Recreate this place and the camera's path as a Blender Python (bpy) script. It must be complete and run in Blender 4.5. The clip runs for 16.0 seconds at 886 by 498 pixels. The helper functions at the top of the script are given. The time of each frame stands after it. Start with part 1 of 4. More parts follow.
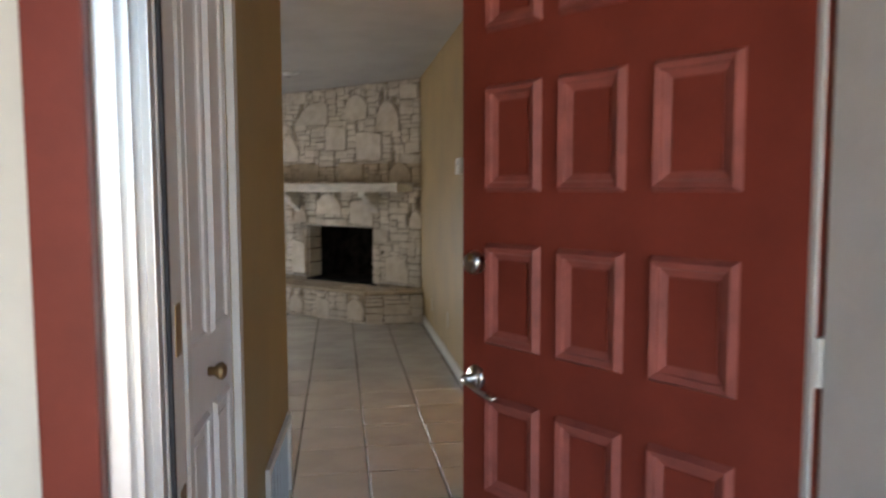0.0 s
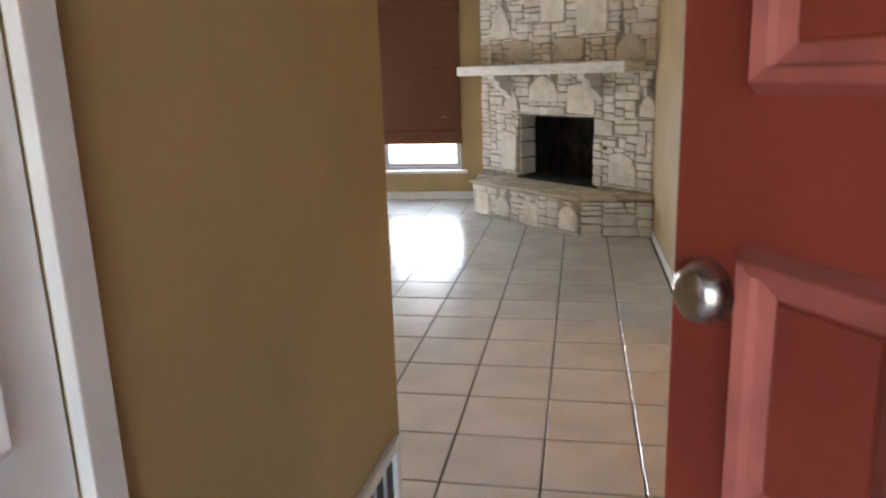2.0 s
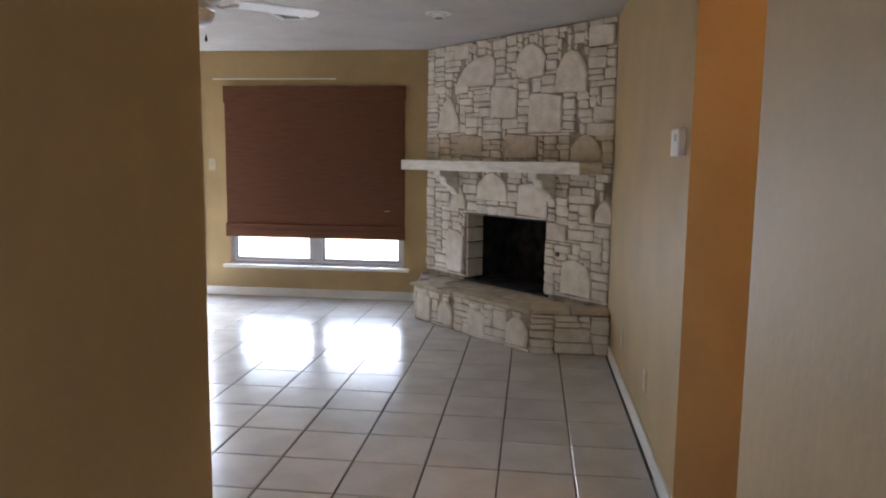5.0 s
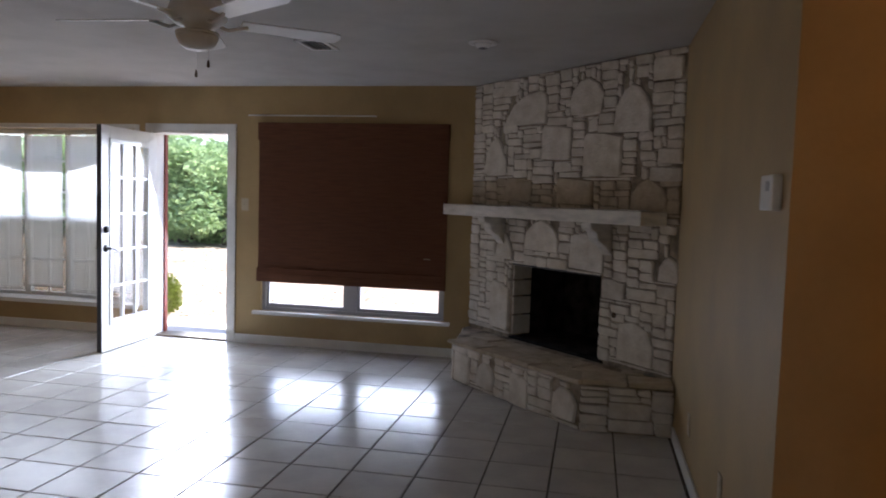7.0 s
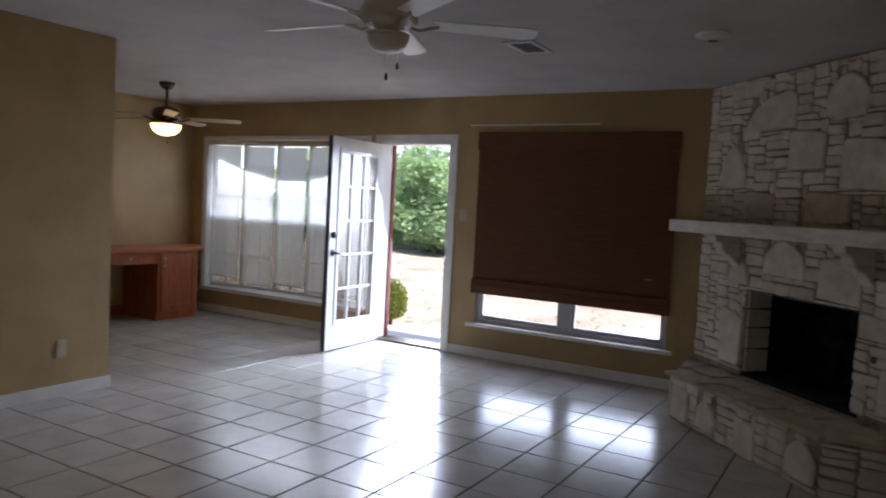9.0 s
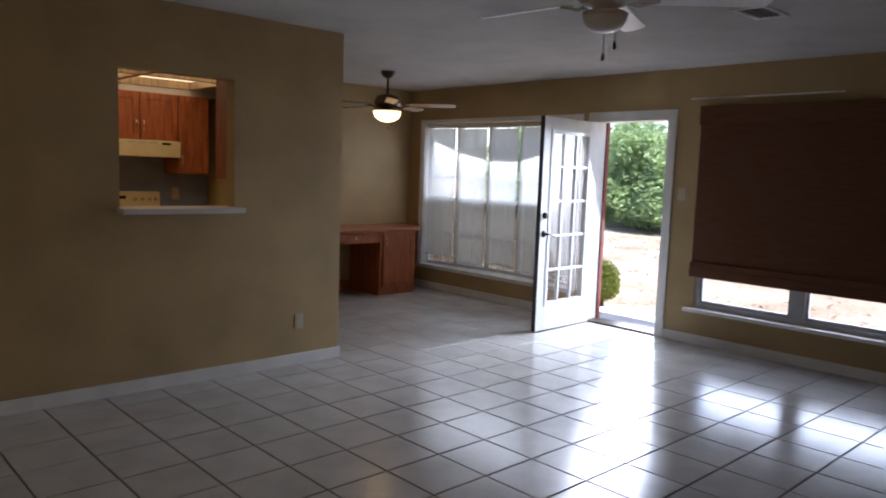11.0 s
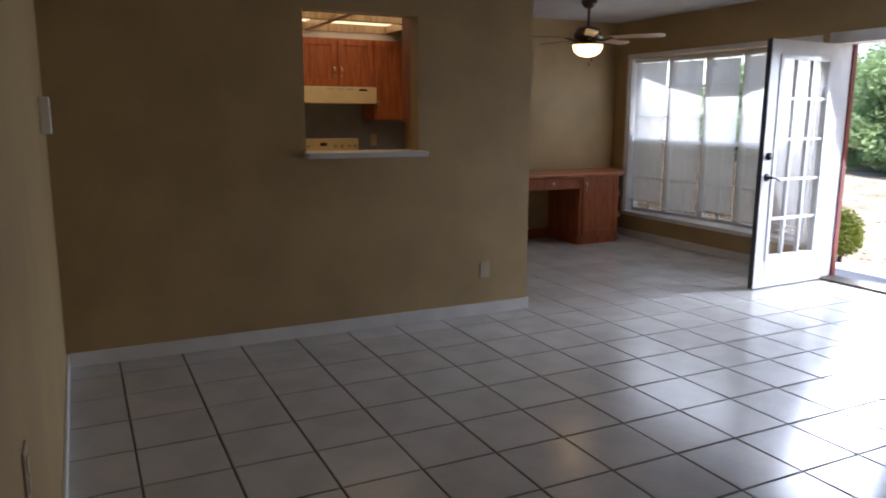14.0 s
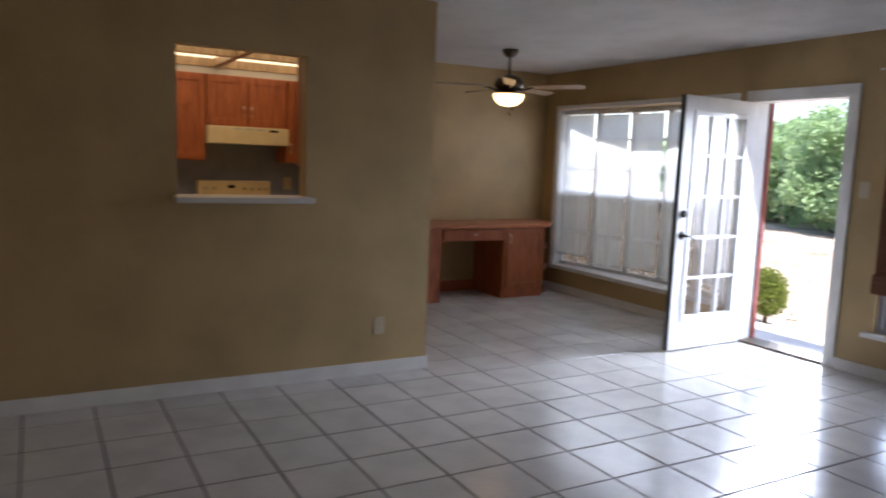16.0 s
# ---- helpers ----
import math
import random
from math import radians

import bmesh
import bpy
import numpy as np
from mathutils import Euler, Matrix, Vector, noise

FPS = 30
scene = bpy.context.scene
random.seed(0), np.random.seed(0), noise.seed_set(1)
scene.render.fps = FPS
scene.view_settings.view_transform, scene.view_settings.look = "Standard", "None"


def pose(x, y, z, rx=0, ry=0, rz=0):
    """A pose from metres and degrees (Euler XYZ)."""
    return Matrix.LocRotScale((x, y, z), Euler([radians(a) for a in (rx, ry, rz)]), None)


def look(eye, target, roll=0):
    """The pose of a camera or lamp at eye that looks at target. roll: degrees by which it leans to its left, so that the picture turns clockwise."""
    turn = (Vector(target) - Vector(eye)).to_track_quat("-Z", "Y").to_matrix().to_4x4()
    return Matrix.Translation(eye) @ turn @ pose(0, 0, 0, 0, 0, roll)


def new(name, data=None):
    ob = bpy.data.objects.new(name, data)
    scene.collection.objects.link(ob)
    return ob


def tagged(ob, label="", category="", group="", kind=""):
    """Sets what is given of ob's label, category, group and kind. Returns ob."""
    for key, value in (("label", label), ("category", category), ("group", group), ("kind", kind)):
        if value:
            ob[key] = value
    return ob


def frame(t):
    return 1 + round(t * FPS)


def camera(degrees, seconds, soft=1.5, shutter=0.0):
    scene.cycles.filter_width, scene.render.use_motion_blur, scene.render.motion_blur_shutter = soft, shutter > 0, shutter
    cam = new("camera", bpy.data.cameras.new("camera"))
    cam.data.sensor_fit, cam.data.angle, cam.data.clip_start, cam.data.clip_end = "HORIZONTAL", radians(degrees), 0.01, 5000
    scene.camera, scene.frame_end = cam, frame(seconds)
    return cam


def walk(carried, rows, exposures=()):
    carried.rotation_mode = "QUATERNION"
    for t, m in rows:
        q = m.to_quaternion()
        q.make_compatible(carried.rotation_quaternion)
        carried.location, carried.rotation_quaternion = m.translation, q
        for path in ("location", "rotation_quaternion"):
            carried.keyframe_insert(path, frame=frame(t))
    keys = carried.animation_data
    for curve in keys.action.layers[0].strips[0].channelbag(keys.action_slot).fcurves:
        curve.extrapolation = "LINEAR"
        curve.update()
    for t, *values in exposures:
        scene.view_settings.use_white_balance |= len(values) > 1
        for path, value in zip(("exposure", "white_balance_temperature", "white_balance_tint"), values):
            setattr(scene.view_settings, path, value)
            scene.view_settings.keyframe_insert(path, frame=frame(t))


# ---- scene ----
cam = camera(62.4, 16.0, soft=1.9, shutter=0.5)
# seconds, x, y, z, yaw, pitch, roll
PATH = [
    (0, 0.5723, 1.4250, 1.3650, -8.124, -4.700, -0.150),
    (0.5, 0.6801, 1.7682, 1.3068, -3.112, -8.629, 0.157),
    (1, 0.7312, 2.0648, 1.3360, -2.943, -11.963, 0.619),
    (1.5, 0.7560, 2.4150, 1.3300, 0.100, -13.900, -0.300),
    (2, 0.8150, 2.6500, 1.3850, 10.780, -13.600, -1.900),
    (2.5, 0.7850, 2.7450, 1.4750, 12.100, -13.150, -2.200),
    (3, 0.7713, 2.8556, 1.4291, 9.092, -11.771, -0.552),
    (3.5, 0.7909, 2.9877, 1.4173, 7.939, -10.532, -0.244),
    (4, 0.8047, 3.1054, 1.4204, 6.762, -9.374, 0.179),
    (4.2, 0.7987, 3.1597, 1.4062, 6.224, -8.753, 0.345),
    (6.3, 0.8650, 3.7000, 1.5300, 9.200, -5.200, 1.650),
    (6.5, 0.8400, 3.7800, 1.5050, 9.550, -4.750, 1.800),
    (7, 0.8680, 4.0020, 1.4700, 11.550, -3.900, 1.730),
    (7.5, 0.9608, 4.2408, 1.4606, 15.928, -3.435, 2.097),
    (8, 1.0041, 4.3869, 1.4472, 21.251, -3.185, 2.421),
    (8.5, 1.0130, 4.4176, 1.4487, 26.101, -3.281, 2.872),
    (9, 1.0128, 4.4089, 1.4506, 30.728, -3.487, 3.040),
    (9.5, 0.9868, 4.4108, 1.4473, 35.011, -3.775, 3.113),
    (10, 0.9903, 4.4114, 1.4683, 39.546, -4.379, 2.899),
    (10.2, 1.0089, 4.3946, 1.4970, 41.372, -4.763, 2.636),
    (12.5, 0.8483, 4.5620, 1.4554, 54.217, -8.331, 1.533),
    (13, 0.7924, 4.6448, 1.4161, 57.136, -9.187, 0.902),
    (13.5, 0.7306, 4.7123, 1.3992, 60.061, -10.004, 0.513),
    (14, 0.7916, 4.7592, 1.4370, 63.573, -10.471, 0.299),
    (14.5, 0.8555, 4.8394, 1.4508, 67.301, -9.607, -0.031),
    (15, 0.8686, 4.9261, 1.4736, 68.885, -8.493, 0.793),
    (15.5, 0.8782, 5.0531, 1.4680, 66.764, -7.382, 1.231),
    (16, 0.7160, 5.3225, 1.4560, 60.688, -6.909, 2.239),
]
# the clip's camera opens up in the hall, and stops down in the bright room
EXPOSURES = [(0.0, 3.05, 6600, 10), (0.5, 3.68, 6600, 10), (1.0, 3.95, 6550, 10), (1.5, 3.95, 6500, 10), (3.0, 3.95, 6200, 12), (4.2, 3.78, 6200, 12), (6.3, 2.25, 6050, 18), (7.0, 1.8, 6050, 18), (8.0, 1.45, 6050, 18), (13.0, 1.4, 6050, 18), (14.5, 1.7, 6050, 18), (15.0, 2.15, 6050, 18), (15.5, 2.15, 6050, 18), (16.0, 1.72, 6050, 18)]
walk(cam, [(t, pose(x, y, z, 90 + pitch, 0, yaw) @ pose(0, 0, 0, 0, 0, roll)) for t, x, y, z, yaw, pitch, roll in PATH], EXPOSURES)

# ---------- world and daylight ----------
SUN_EL, SUN_AZ = radians(60), radians(100)
world = bpy.data.worlds.new("sky")
scene.world = world
world.use_nodes = True
wn = world.node_tree.nodes
sky = wn.new("ShaderNodeTexSky")
sky.sky_type, sky.sun_disc = "NISHITA", False
sky.sun_elevation, sky.sun_rotation = SUN_EL, SUN_AZ
wn["Background"].inputs["Strength"].default_value = 0.15
world.node_tree.links.new(sky.outputs[0], wn["Background"].inputs["Color"])
sun = new("sun", bpy.data.lights.new("sun", "SUN"))
sun.data.energy, sun.data.angle, sun.data.color = 5.0, radians(0.6), (1.0, 0.95, 0.87)
sun.matrix_world = look((0, 0, 0), (-math.sin(SUN_AZ) * math.cos(SUN_EL), -math.cos(SUN_AZ) * math.cos(SUN_EL), -math.sin(SUN_EL)))


def area_light(name, eye, target, sx, sy, power, colour, spread=150):
    ob = new(name, bpy.data.lights.new(name, "AREA"))
    ob.data.shape, ob.data.size, ob.data.size_y = "RECTANGLE", sx, sy
    ob.data.energy, ob.data.color, ob.data.spread = power, colour, radians(spread)
    ob.matrix_world = look(eye, target)
    return ob


DAY = (0.82, 0.905, 1.0)
area_light("daylight_door", (-3.06, 10.80, 1.05), (-3.06, 8.6, -0.2), 0.75, 2.0, 15, DAY, 105)
area_light("daylight_bow", (-4.88, 11.02, 1.2), (-4.88, 8.6, 0.0), 2.2, 1.6, 15, DAY)
area_light("daylight_window", (-1.36, 10.80, 0.48), (-1.36, 8.6, -0.2), 1.7, 0.28, 4, DAY)

# ---------- materials ----------


def material(name, colour, rough=0.6, metal=0.0, vary=0.12, scale=6.0, grain=60.0, bump=0.15, dist=0.004, spec=0.5, tint=None, rand=0.0, stretch=(1, 1, 1), island=False, rough_vary=0.1, coords="Object"):
    m = bpy.data.materials.new(name)
    m.use_nodes = True
    n, l = m.node_tree.nodes, m.node_tree.links
    b = n["Principled BSDF"]
    tc, mp = n.new("ShaderNodeTexCoord"), n.new("ShaderNodeMapping")
    mp.inputs["Scale"].default_value = stretch
    l.new(tc.outputs[coords], mp.inputs["Vector"])
    big, fine = n.new("ShaderNodeTexNoise"), n.new("ShaderNodeTexNoise")
    big.inputs["Scale"].default_value, big.inputs["Detail"].default_value = scale, 5
    fine.inputs["Scale"].default_value, fine.inputs["Detail"].default_value = grain, 4
    for t in (big, fine):
        l.new(mp.outputs[0], t.inputs["Vector"])
    dark = tint or tuple(c * (1 - 2.2 * vary) for c in colour)
    mix = n.new("ShaderNodeMix")
    mix.data_type = "RGBA"
    mix.inputs[6].default_value, mix.inputs[7].default_value = (*dark, 1), (*[min(1, c * (1 + vary * 0.6)) for c in colour], 1)
    ramp = n.new("ShaderNodeMapRange")
    ramp.inputs[1].default_value, ramp.inputs[2].default_value = 0.3, 0.62
    l.new(big.outputs[0], ramp.inputs[0])
    l.new(ramp.outputs[0], mix.inputs[0])
    mix2 = n.new("ShaderNodeMix")
    mix2.data_type, mix2.blend_type = "RGBA", "MULTIPLY"
    mix2.inputs[0].default_value = 1.0
    r2 = n.new("ShaderNodeMapRange")
    r2.inputs[3].default_value, r2.inputs[4].default_value = 1 - vary, 1 + vary * 0.3
    l.new(fine.outputs[0], r2.inputs[0])
    l.new(mix.outputs[2], mix2.inputs[6])
    l.new(r2.outputs[0], mix2.inputs[7])
    last = mix2.outputs[2]
    if rand:
        src = n.new("ShaderNodeNewGeometry").outputs["Random Per Island"] if island else n.new("ShaderNodeObjectInfo").outputs["Random"]
        r3 = n.new("ShaderNodeMapRange")
        r3.inputs[3].default_value, r3.inputs[4].default_value = 1 - rand, 1 + rand * 0.4
        l.new(src, r3.inputs[0])
        mix3 = n.new("ShaderNodeMix")
        mix3.data_type, mix3.blend_type = "RGBA", "MULTIPLY"
        mix3.inputs[0].default_value = 1.0
        l.new(last, mix3.inputs[6])
        l.new(r3.outputs[0], mix3.inputs[7])
        last = mix3.outputs[2]
    l.new(last, b.inputs["Base Color"])
    rr = n.new("ShaderNodeMapRange")
    rr.inputs[3].default_value, rr.inputs[4].default_value = max(0.02, rough - rough_vary), min(1, rough + rough_vary)
    l.new(big.outputs[0], rr.inputs[0])
    l.new(rr.outputs[0], b.inputs["Roughness"])
    b.inputs["Metallic"].default_value = metal
    b.inputs["Specular IOR Level"].default_value = spec
    if bump:
        bp = n.new("ShaderNodeBump")
        bp.inputs["Strength"].default_value, bp.inputs["Distance"].default_value = bump, dist
        l.new(fine.outputs[0], bp.inputs["Height"])
        l.new(bp.outputs[0], b.inputs["Normal"])
    return m


def glow(name, colour, strength):
    m = bpy.data.materials.new(name)
    m.use_nodes = True
    b = m.node_tree.nodes["Principled BSDF"]
    b.inputs["Base Color"].default_value = (0.8, 0.78, 0.7, 1)
    b.inputs["Emission Color"].default_value = (*colour, 1)
    b.inputs["Emission Strength"].default_value = strength
    return m


def glass(name, alpha, colour=(1, 1, 1)):
    """A thin pane: clear, with a little mirror gloss."""
    m = bpy.data.materials.new(name)
    m.use_nodes = True
    n, l = m.node_tree.nodes, m.node_tree.links
    for x in list(n):
        n.remove(x)
    out, mix = n.new("ShaderNodeOutputMaterial"), n.new("ShaderNodeMixShader")
    clear, gloss = n.new("ShaderNodeBsdfTransparent"), n.new("ShaderNodeBsdfGlossy")
    clear.inputs[0].default_value = (*colour, 1)
    gloss.inputs["Roughness"].default_value = 0.02
    mix.inputs[0].default_value = alpha
    l.new(clear.outputs[0], mix.inputs[1])
    l.new(gloss.outputs[0], mix.inputs[2])
    l.new(mix.outputs[0], out.inputs[0])
    return m


WALL = material("tan_wall_paint", (0.43, 0.308, 0.146), 0.55, vary=0.07, scale=2.2, grain=38, bump=0.35, dist=0.004, spec=0.35)
CEIL = material("white_textured_ceiling", (0.53, 0.512, 0.49), 0.9, vary=0.05, scale=3, grain=70, bump=0.5, dist=0.006, spec=0.2)
TRIM = material("white_trim_paint", (0.74, 0.73, 0.70), 0.4, vary=0.05, scale=5, grain=90, bump=0.08)
WHITE = material("white_gloss_paint", (0.80, 0.80, 0.79), 0.35, vary=0.04, scale=5, grain=80, bump=0.05)
TILE = material("glazed_floor_tile", (0.55, 0.525, 0.49), 0.20, spec=1.0, vary=0.06, scale=3.5, grain=26, bump=0.10, dist=0.002, rand=0.07, rough_vary=0.05)
TILE_FAR = material("glazed_floor_tile_far", (0.55, 0.525, 0.49), 0.20, spec=1.0, vary=0.06, scale=3.5, grain=26, bump=0.10, dist=0.002, rand=0.07, island=True, rough_vary=0.05)
GROUT = material("dark_grout", (0.075, 0.062, 0.052), 0.85, vary=0.25, scale=4, grain=120, bump=0.4)
STONE = material("whitewashed_limestone", (0.72, 0.665, 0.59), 0.8, vary=0.14, scale=9, grain=45, bump=0.7, dist=0.008, rand=0.10, tint=(0.62, 0.55, 0.46), spec=0.25)
STONE_BROWN = material("unpainted_brown_limestone", (0.56, 0.47, 0.355), 0.85, vary=0.16, scale=9, grain=45, bump=0.7, dist=0.008, rand=0.14, tint=(0.45, 0.365, 0.265), spec=0.2)
MORTAR = material("brown_mortar", (0.42, 0.35, 0.27), 0.95, vary=0.3, scale=9, grain=70, bump=0.8, dist=0.01, spec=0.1)
SOOT = material("sooty_firebrick", (0.034, 0.030, 0.028), 0.95, vary=0.4, scale=8, grain=60, bump=0.5, spec=0.1)
MANTEL = material("whitewashed_mantel", (0.72, 0.68, 0.62), 0.7, vary=0.1, scale=6, grain=50, bump=0.4, dist=0.004, stretch=(1, 1, 4))
RED = material("brick_red_door_paint", (0.215, 0.040, 0.026), 0.42, vary=0.10, scale=4, grain=70, bump=0.15, dist=0.002, spec=0.22)
RED_WORN = material("worn_pinkish_red_paint", (0.31, 0.080, 0.062), 0.5, vary=0.16, scale=14, grain=80, bump=0.2, dist=0.002, tint=(0.23, 0.062, 0.050))
CREAM = material("cream_siding_paint", (0.72, 0.69, 0.60), 0.6, vary=0.06, scale=3, grain=50, bump=0.2)
ALU = material("bright_aluminium", (0.75, 0.77, 0.79), 0.35, metal=0.7, vary=0.05, scale=10, grain=90, bump=0.05)
NICKEL = material("satin_nickel", (0.60, 0.57, 0.53), 0.28, metal=1.0, vary=0.05, scale=20, grain=90, bump=0.02)
BRASS = material("aged_brass", (0.36, 0.25, 0.13), 0.42, metal=1.0, vary=0.15, scale=20, grain=90, bump=0.03)
BLACK = material("black_metal", (0.022, 0.020, 0.019), 0.4, metal=0.5, vary=0.1, bump=0.05)
# for the weatherstrip and door edge, and as painted shade in both vents
DARK_STRIP_SHADE = material("dark_strip_and_vent_shade", (0.05, 0.052, 0.058), 0.7, vary=0.1, bump=0.1)
GREYFRAME = material("grey_window_frame", (0.42, 0.43, 0.45), 0.45, vary=0.06, scale=5, grain=80, bump=0.06)
CHERRY = material("cherry_stained_wood", (0.36, 0.105, 0.035), 0.42, vary=0.2, scale=5, grain=30, bump=0.12, dist=0.002, stretch=(9, 9, 1), tint=(0.22, 0.055, 0.018))
CHERRY_TOP = material("cherry_wood_top", (0.42, 0.15, 0.06), 0.35, vary=0.18, scale=5, grain=30, bump=0.1, dist=0.002, stretch=(9, 1, 9), tint=(0.30, 0.09, 0.035))
SHADE = material("brown_woven_shade", (0.150, 0.062, 0.033), 0.75, vary=0.12, scale=5, grain=30, bump=0.6, dist=0.003, stretch=(1, 1, 14), tint=(0.118, 0.047, 0.025), spec=0.2)
SLAT = material("white_blind_slat", (0.72, 0.71, 0.67), 0.5, vary=0.04, bump=0.04)
ALMOND = material("almond_enamel", (0.70, 0.58, 0.36), 0.35, vary=0.04, bump=0.03)
PLASTIC = material("tan_plastic", (0.47, 0.40, 0.28), 0.4, vary=0.03, bump=0.02)
COUNTER = material("pale_laminate", (0.62, 0.60, 0.57), 0.4, vary=0.06, grain=120, bump=0.05)
SPLASH = material("blue_grey_wall_paint", (0.22, 0.25, 0.35), 0.6, vary=0.06, bump=0.2)
WOODTONE = material("fan_blade_wood", (0.42, 0.29, 0.17), 0.4, vary=0.18, scale=6, grain=40, bump=0.05, stretch=(1, 6, 1))
BRONZE = material("dark_bronze", (0.12, 0.085, 0.055), 0.4, metal=0.8, vary=0.1, bump=0.03)
FROST = material("frosted_glass_bowl", (0.72, 0.71, 0.69), 0.3, vary=0.03, bump=0.02)
PANE = glass("clear_pane", 0.06)
SCREEN = glass("insect_screen", 0.03, (0.42, 0.41, 0.39))
LIT = glow("lit_lamp_bowl", (1.0, 0.64, 0.26), 1.5)
PANEL_LIT = glow("lit_ceiling_panel", (1.0, 0.76, 0.42), 0.55)
CONCRETE = material("pale_concrete", (0.64, 0.61, 0.56), 0.85, vary=0.12, scale=2, grain=40, bump=0.3)
EARTH = material("leaf_littered_earth", (0.38, 0.315, 0.25), 0.95, vary=0.25, scale=0.9, grain=14, bump=1.0, dist=0.03, tint=(0.25, 0.195, 0.14), spec=0.1)
LEAF = material("hedge_leaf", (0.30, 0.42, 0.22), 0.6, vary=0.25, scale=0.8, grain=9, bump=0.1, rand=0.5, island=True, spec=0.3)
LEAF_BUSH = material("boxwood_leaf", (0.17, 0.22, 0.04), 0.6, vary=0.2, scale=3, grain=20, bump=0.1, rand=0.5, island=True, spec=0.3)
DRYLEAF = material("fallen_leaf", (0.33, 0.26, 0.18), 0.9, vary=0.2, rand=0.6, island=True, bump=0.1, spec=0.1)
BARK = material("grey_bark", (0.13, 0.105, 0.085), 0.95, vary=0.25, scale=8, grain=40, bump=0.8, dist=0.02)
EXTERIOR = material("tan_brick_siding", (0.42, 0.33, 0.26), 0.85, vary=0.15, scale=3, grain=30, bump=0.4)
ROOF = material("grey_shingle", (0.12, 0.11, 0.10), 0.95, vary=0.2, scale=3, grain=30, bump=0.5)

for lm, col in ((LEAF, (0.46, 0.60, 0.30)), (LEAF_BUSH, (0.26, 0.30, 0.05)), (SLAT, (0.78, 0.77, 0.72))):
    # thin leaves and slats let some light through
    ln, ll = lm.node_tree.nodes, lm.node_tree.links
    tr, ms = ln.new("ShaderNodeBsdfTranslucent"), ln.new("ShaderNodeMixShader")
    tr.inputs[0].default_value = (*col, 1)
    ms.inputs[0].default_value = 0.5
    ll.new(ln["Principled BSDF"].outputs[0], ms.inputs[1])
    ll.new(tr.outputs[0], ms.inputs[2])
    ll.new(ms.outputs[0], ln["Material Output"].inputs[0])

# ---------- building helpers ----------


def block(bm, x0, x1, y0, y1, z0, z1, bevel=0.0):
    """An axis-aligned block, with optional rounded edges."""
    x0, x1 = min(x0, x1), max(x0, x1)
    y0, y1 = min(y0, y1), max(y0, y1)
    z0, z1 = min(z0, z1), max(z0, z1)
    m = Matrix.Translation(((x0 + x1) / 2, (y0 + y1) / 2, (z0 + z1) / 2)) @ Matrix.Diagonal((x1 - x0, y1 - y0, z1 - z0, 1))
    made = bmesh.ops.create_cube(bm, size=1.0, matrix=m)
    if bevel:
        edges = list({e for v in made["verts"] for e in v.link_edges})
        bmesh.ops.bevel(bm, geom=edges, offset=bevel, segments=2, profile=0.6, affect="EDGES")
    return bm


def blocks(rows, bevel=0.0):
    bm = bmesh.new()
    for r in rows:
        block(bm, *r, bevel=bevel)
    return bm


def ring(bm, profile, centre=(0, 0, 0), segments=32):
    """A turned body from (radius, height) pairs."""
    cx, cy, cz = centre
    loops = []
    for r, z in profile:
        loops.append([bm.verts.new((cx + max(r, 1e-4) * math.cos(a), cy + max(r, 1e-4) * math.sin(a), cz + z)) for a in (2 * math.pi * k / segments for k in range(segments))])
    for a, b in zip(loops, loops[1:]):
        for k in range(segments):
            bm.faces.new((a[k], a[(k + 1) % segments], b[(k + 1) % segments], b[k]))
    for loop, flip in ((loops[0], True), (loops[-1], False)):
        bm.faces.new(loop[::-1] if flip else loop)
    bmesh.ops.recalc_face_normals(bm, faces=bm.faces)
    return bm


def turned(profile, centre=(0, 0, 0), segments=32):
    return ring(bmesh.new(), profile, centre, segments)


def tube(points, radius, sides=8):
    """A round bar through points."""
    bm = bmesh.new()
    loops = []
    pts = [Vector(p) for p in points]
    for i, p in enumerate(pts):
        d = (pts[min(i + 1, len(pts) - 1)] - pts[max(i - 1, 0)]).normalized()
        q = d.to_track_quat("Z", "Y")
        loops.append([bm.verts.new(p + q @ Vector((radius * math.cos(a), radius * math.sin(a), 0))) for a in (2 * math.pi * k / sides for k in range(sides))])
    for a, b in zip(loops, loops[1:]):
        for k in range(sides):
            bm.faces.new((a[k], a[(k + 1) % sides], b[(k + 1) % sides], b[k]))
    bm.faces.new(loops[0][::-1])
    bm.faces.new(loops[-1])
    return bm


def prism(outline, z0, z1, bevel=0.0):
    """An upright body over a plan outline."""
    bm = bmesh.new()
    lo = [bm.verts.new((x, y, z0)) for x, y in outline]
    hi = [bm.verts.new((x, y, z1)) for x, y in outline]
    n = len(outline)
    bm.faces.new(lo[::-1])
    bm.faces.new(hi)
    for k in range(n):
        bm.faces.new((lo[k], lo[(k + 1) % n], hi[(k + 1) % n], hi[k]))
    bmesh.ops.recalc_face_normals(bm, faces=bm.faces)
    if bevel:
        bmesh.ops.bevel(bm, geom=list(bm.edges), offset=bevel, segments=2, profile=0.6, affect="EDGES")
    return bm


def mesh_of(name, bm, mat, smooth=False):
    me = bpy.data.meshes.new(name)
    bm.to_mesh(me)
    bm.free()
    me.materials.append(mat)
    if smooth:
        me.shade_smooth()
    return me


def part(name, bm, mat, parent, label="", smooth=False):
    ob = new(name, mesh_of(name, bm, mat, smooth))
    ob.parent = parent
    if label:
        tagged(ob, label)
    return ob


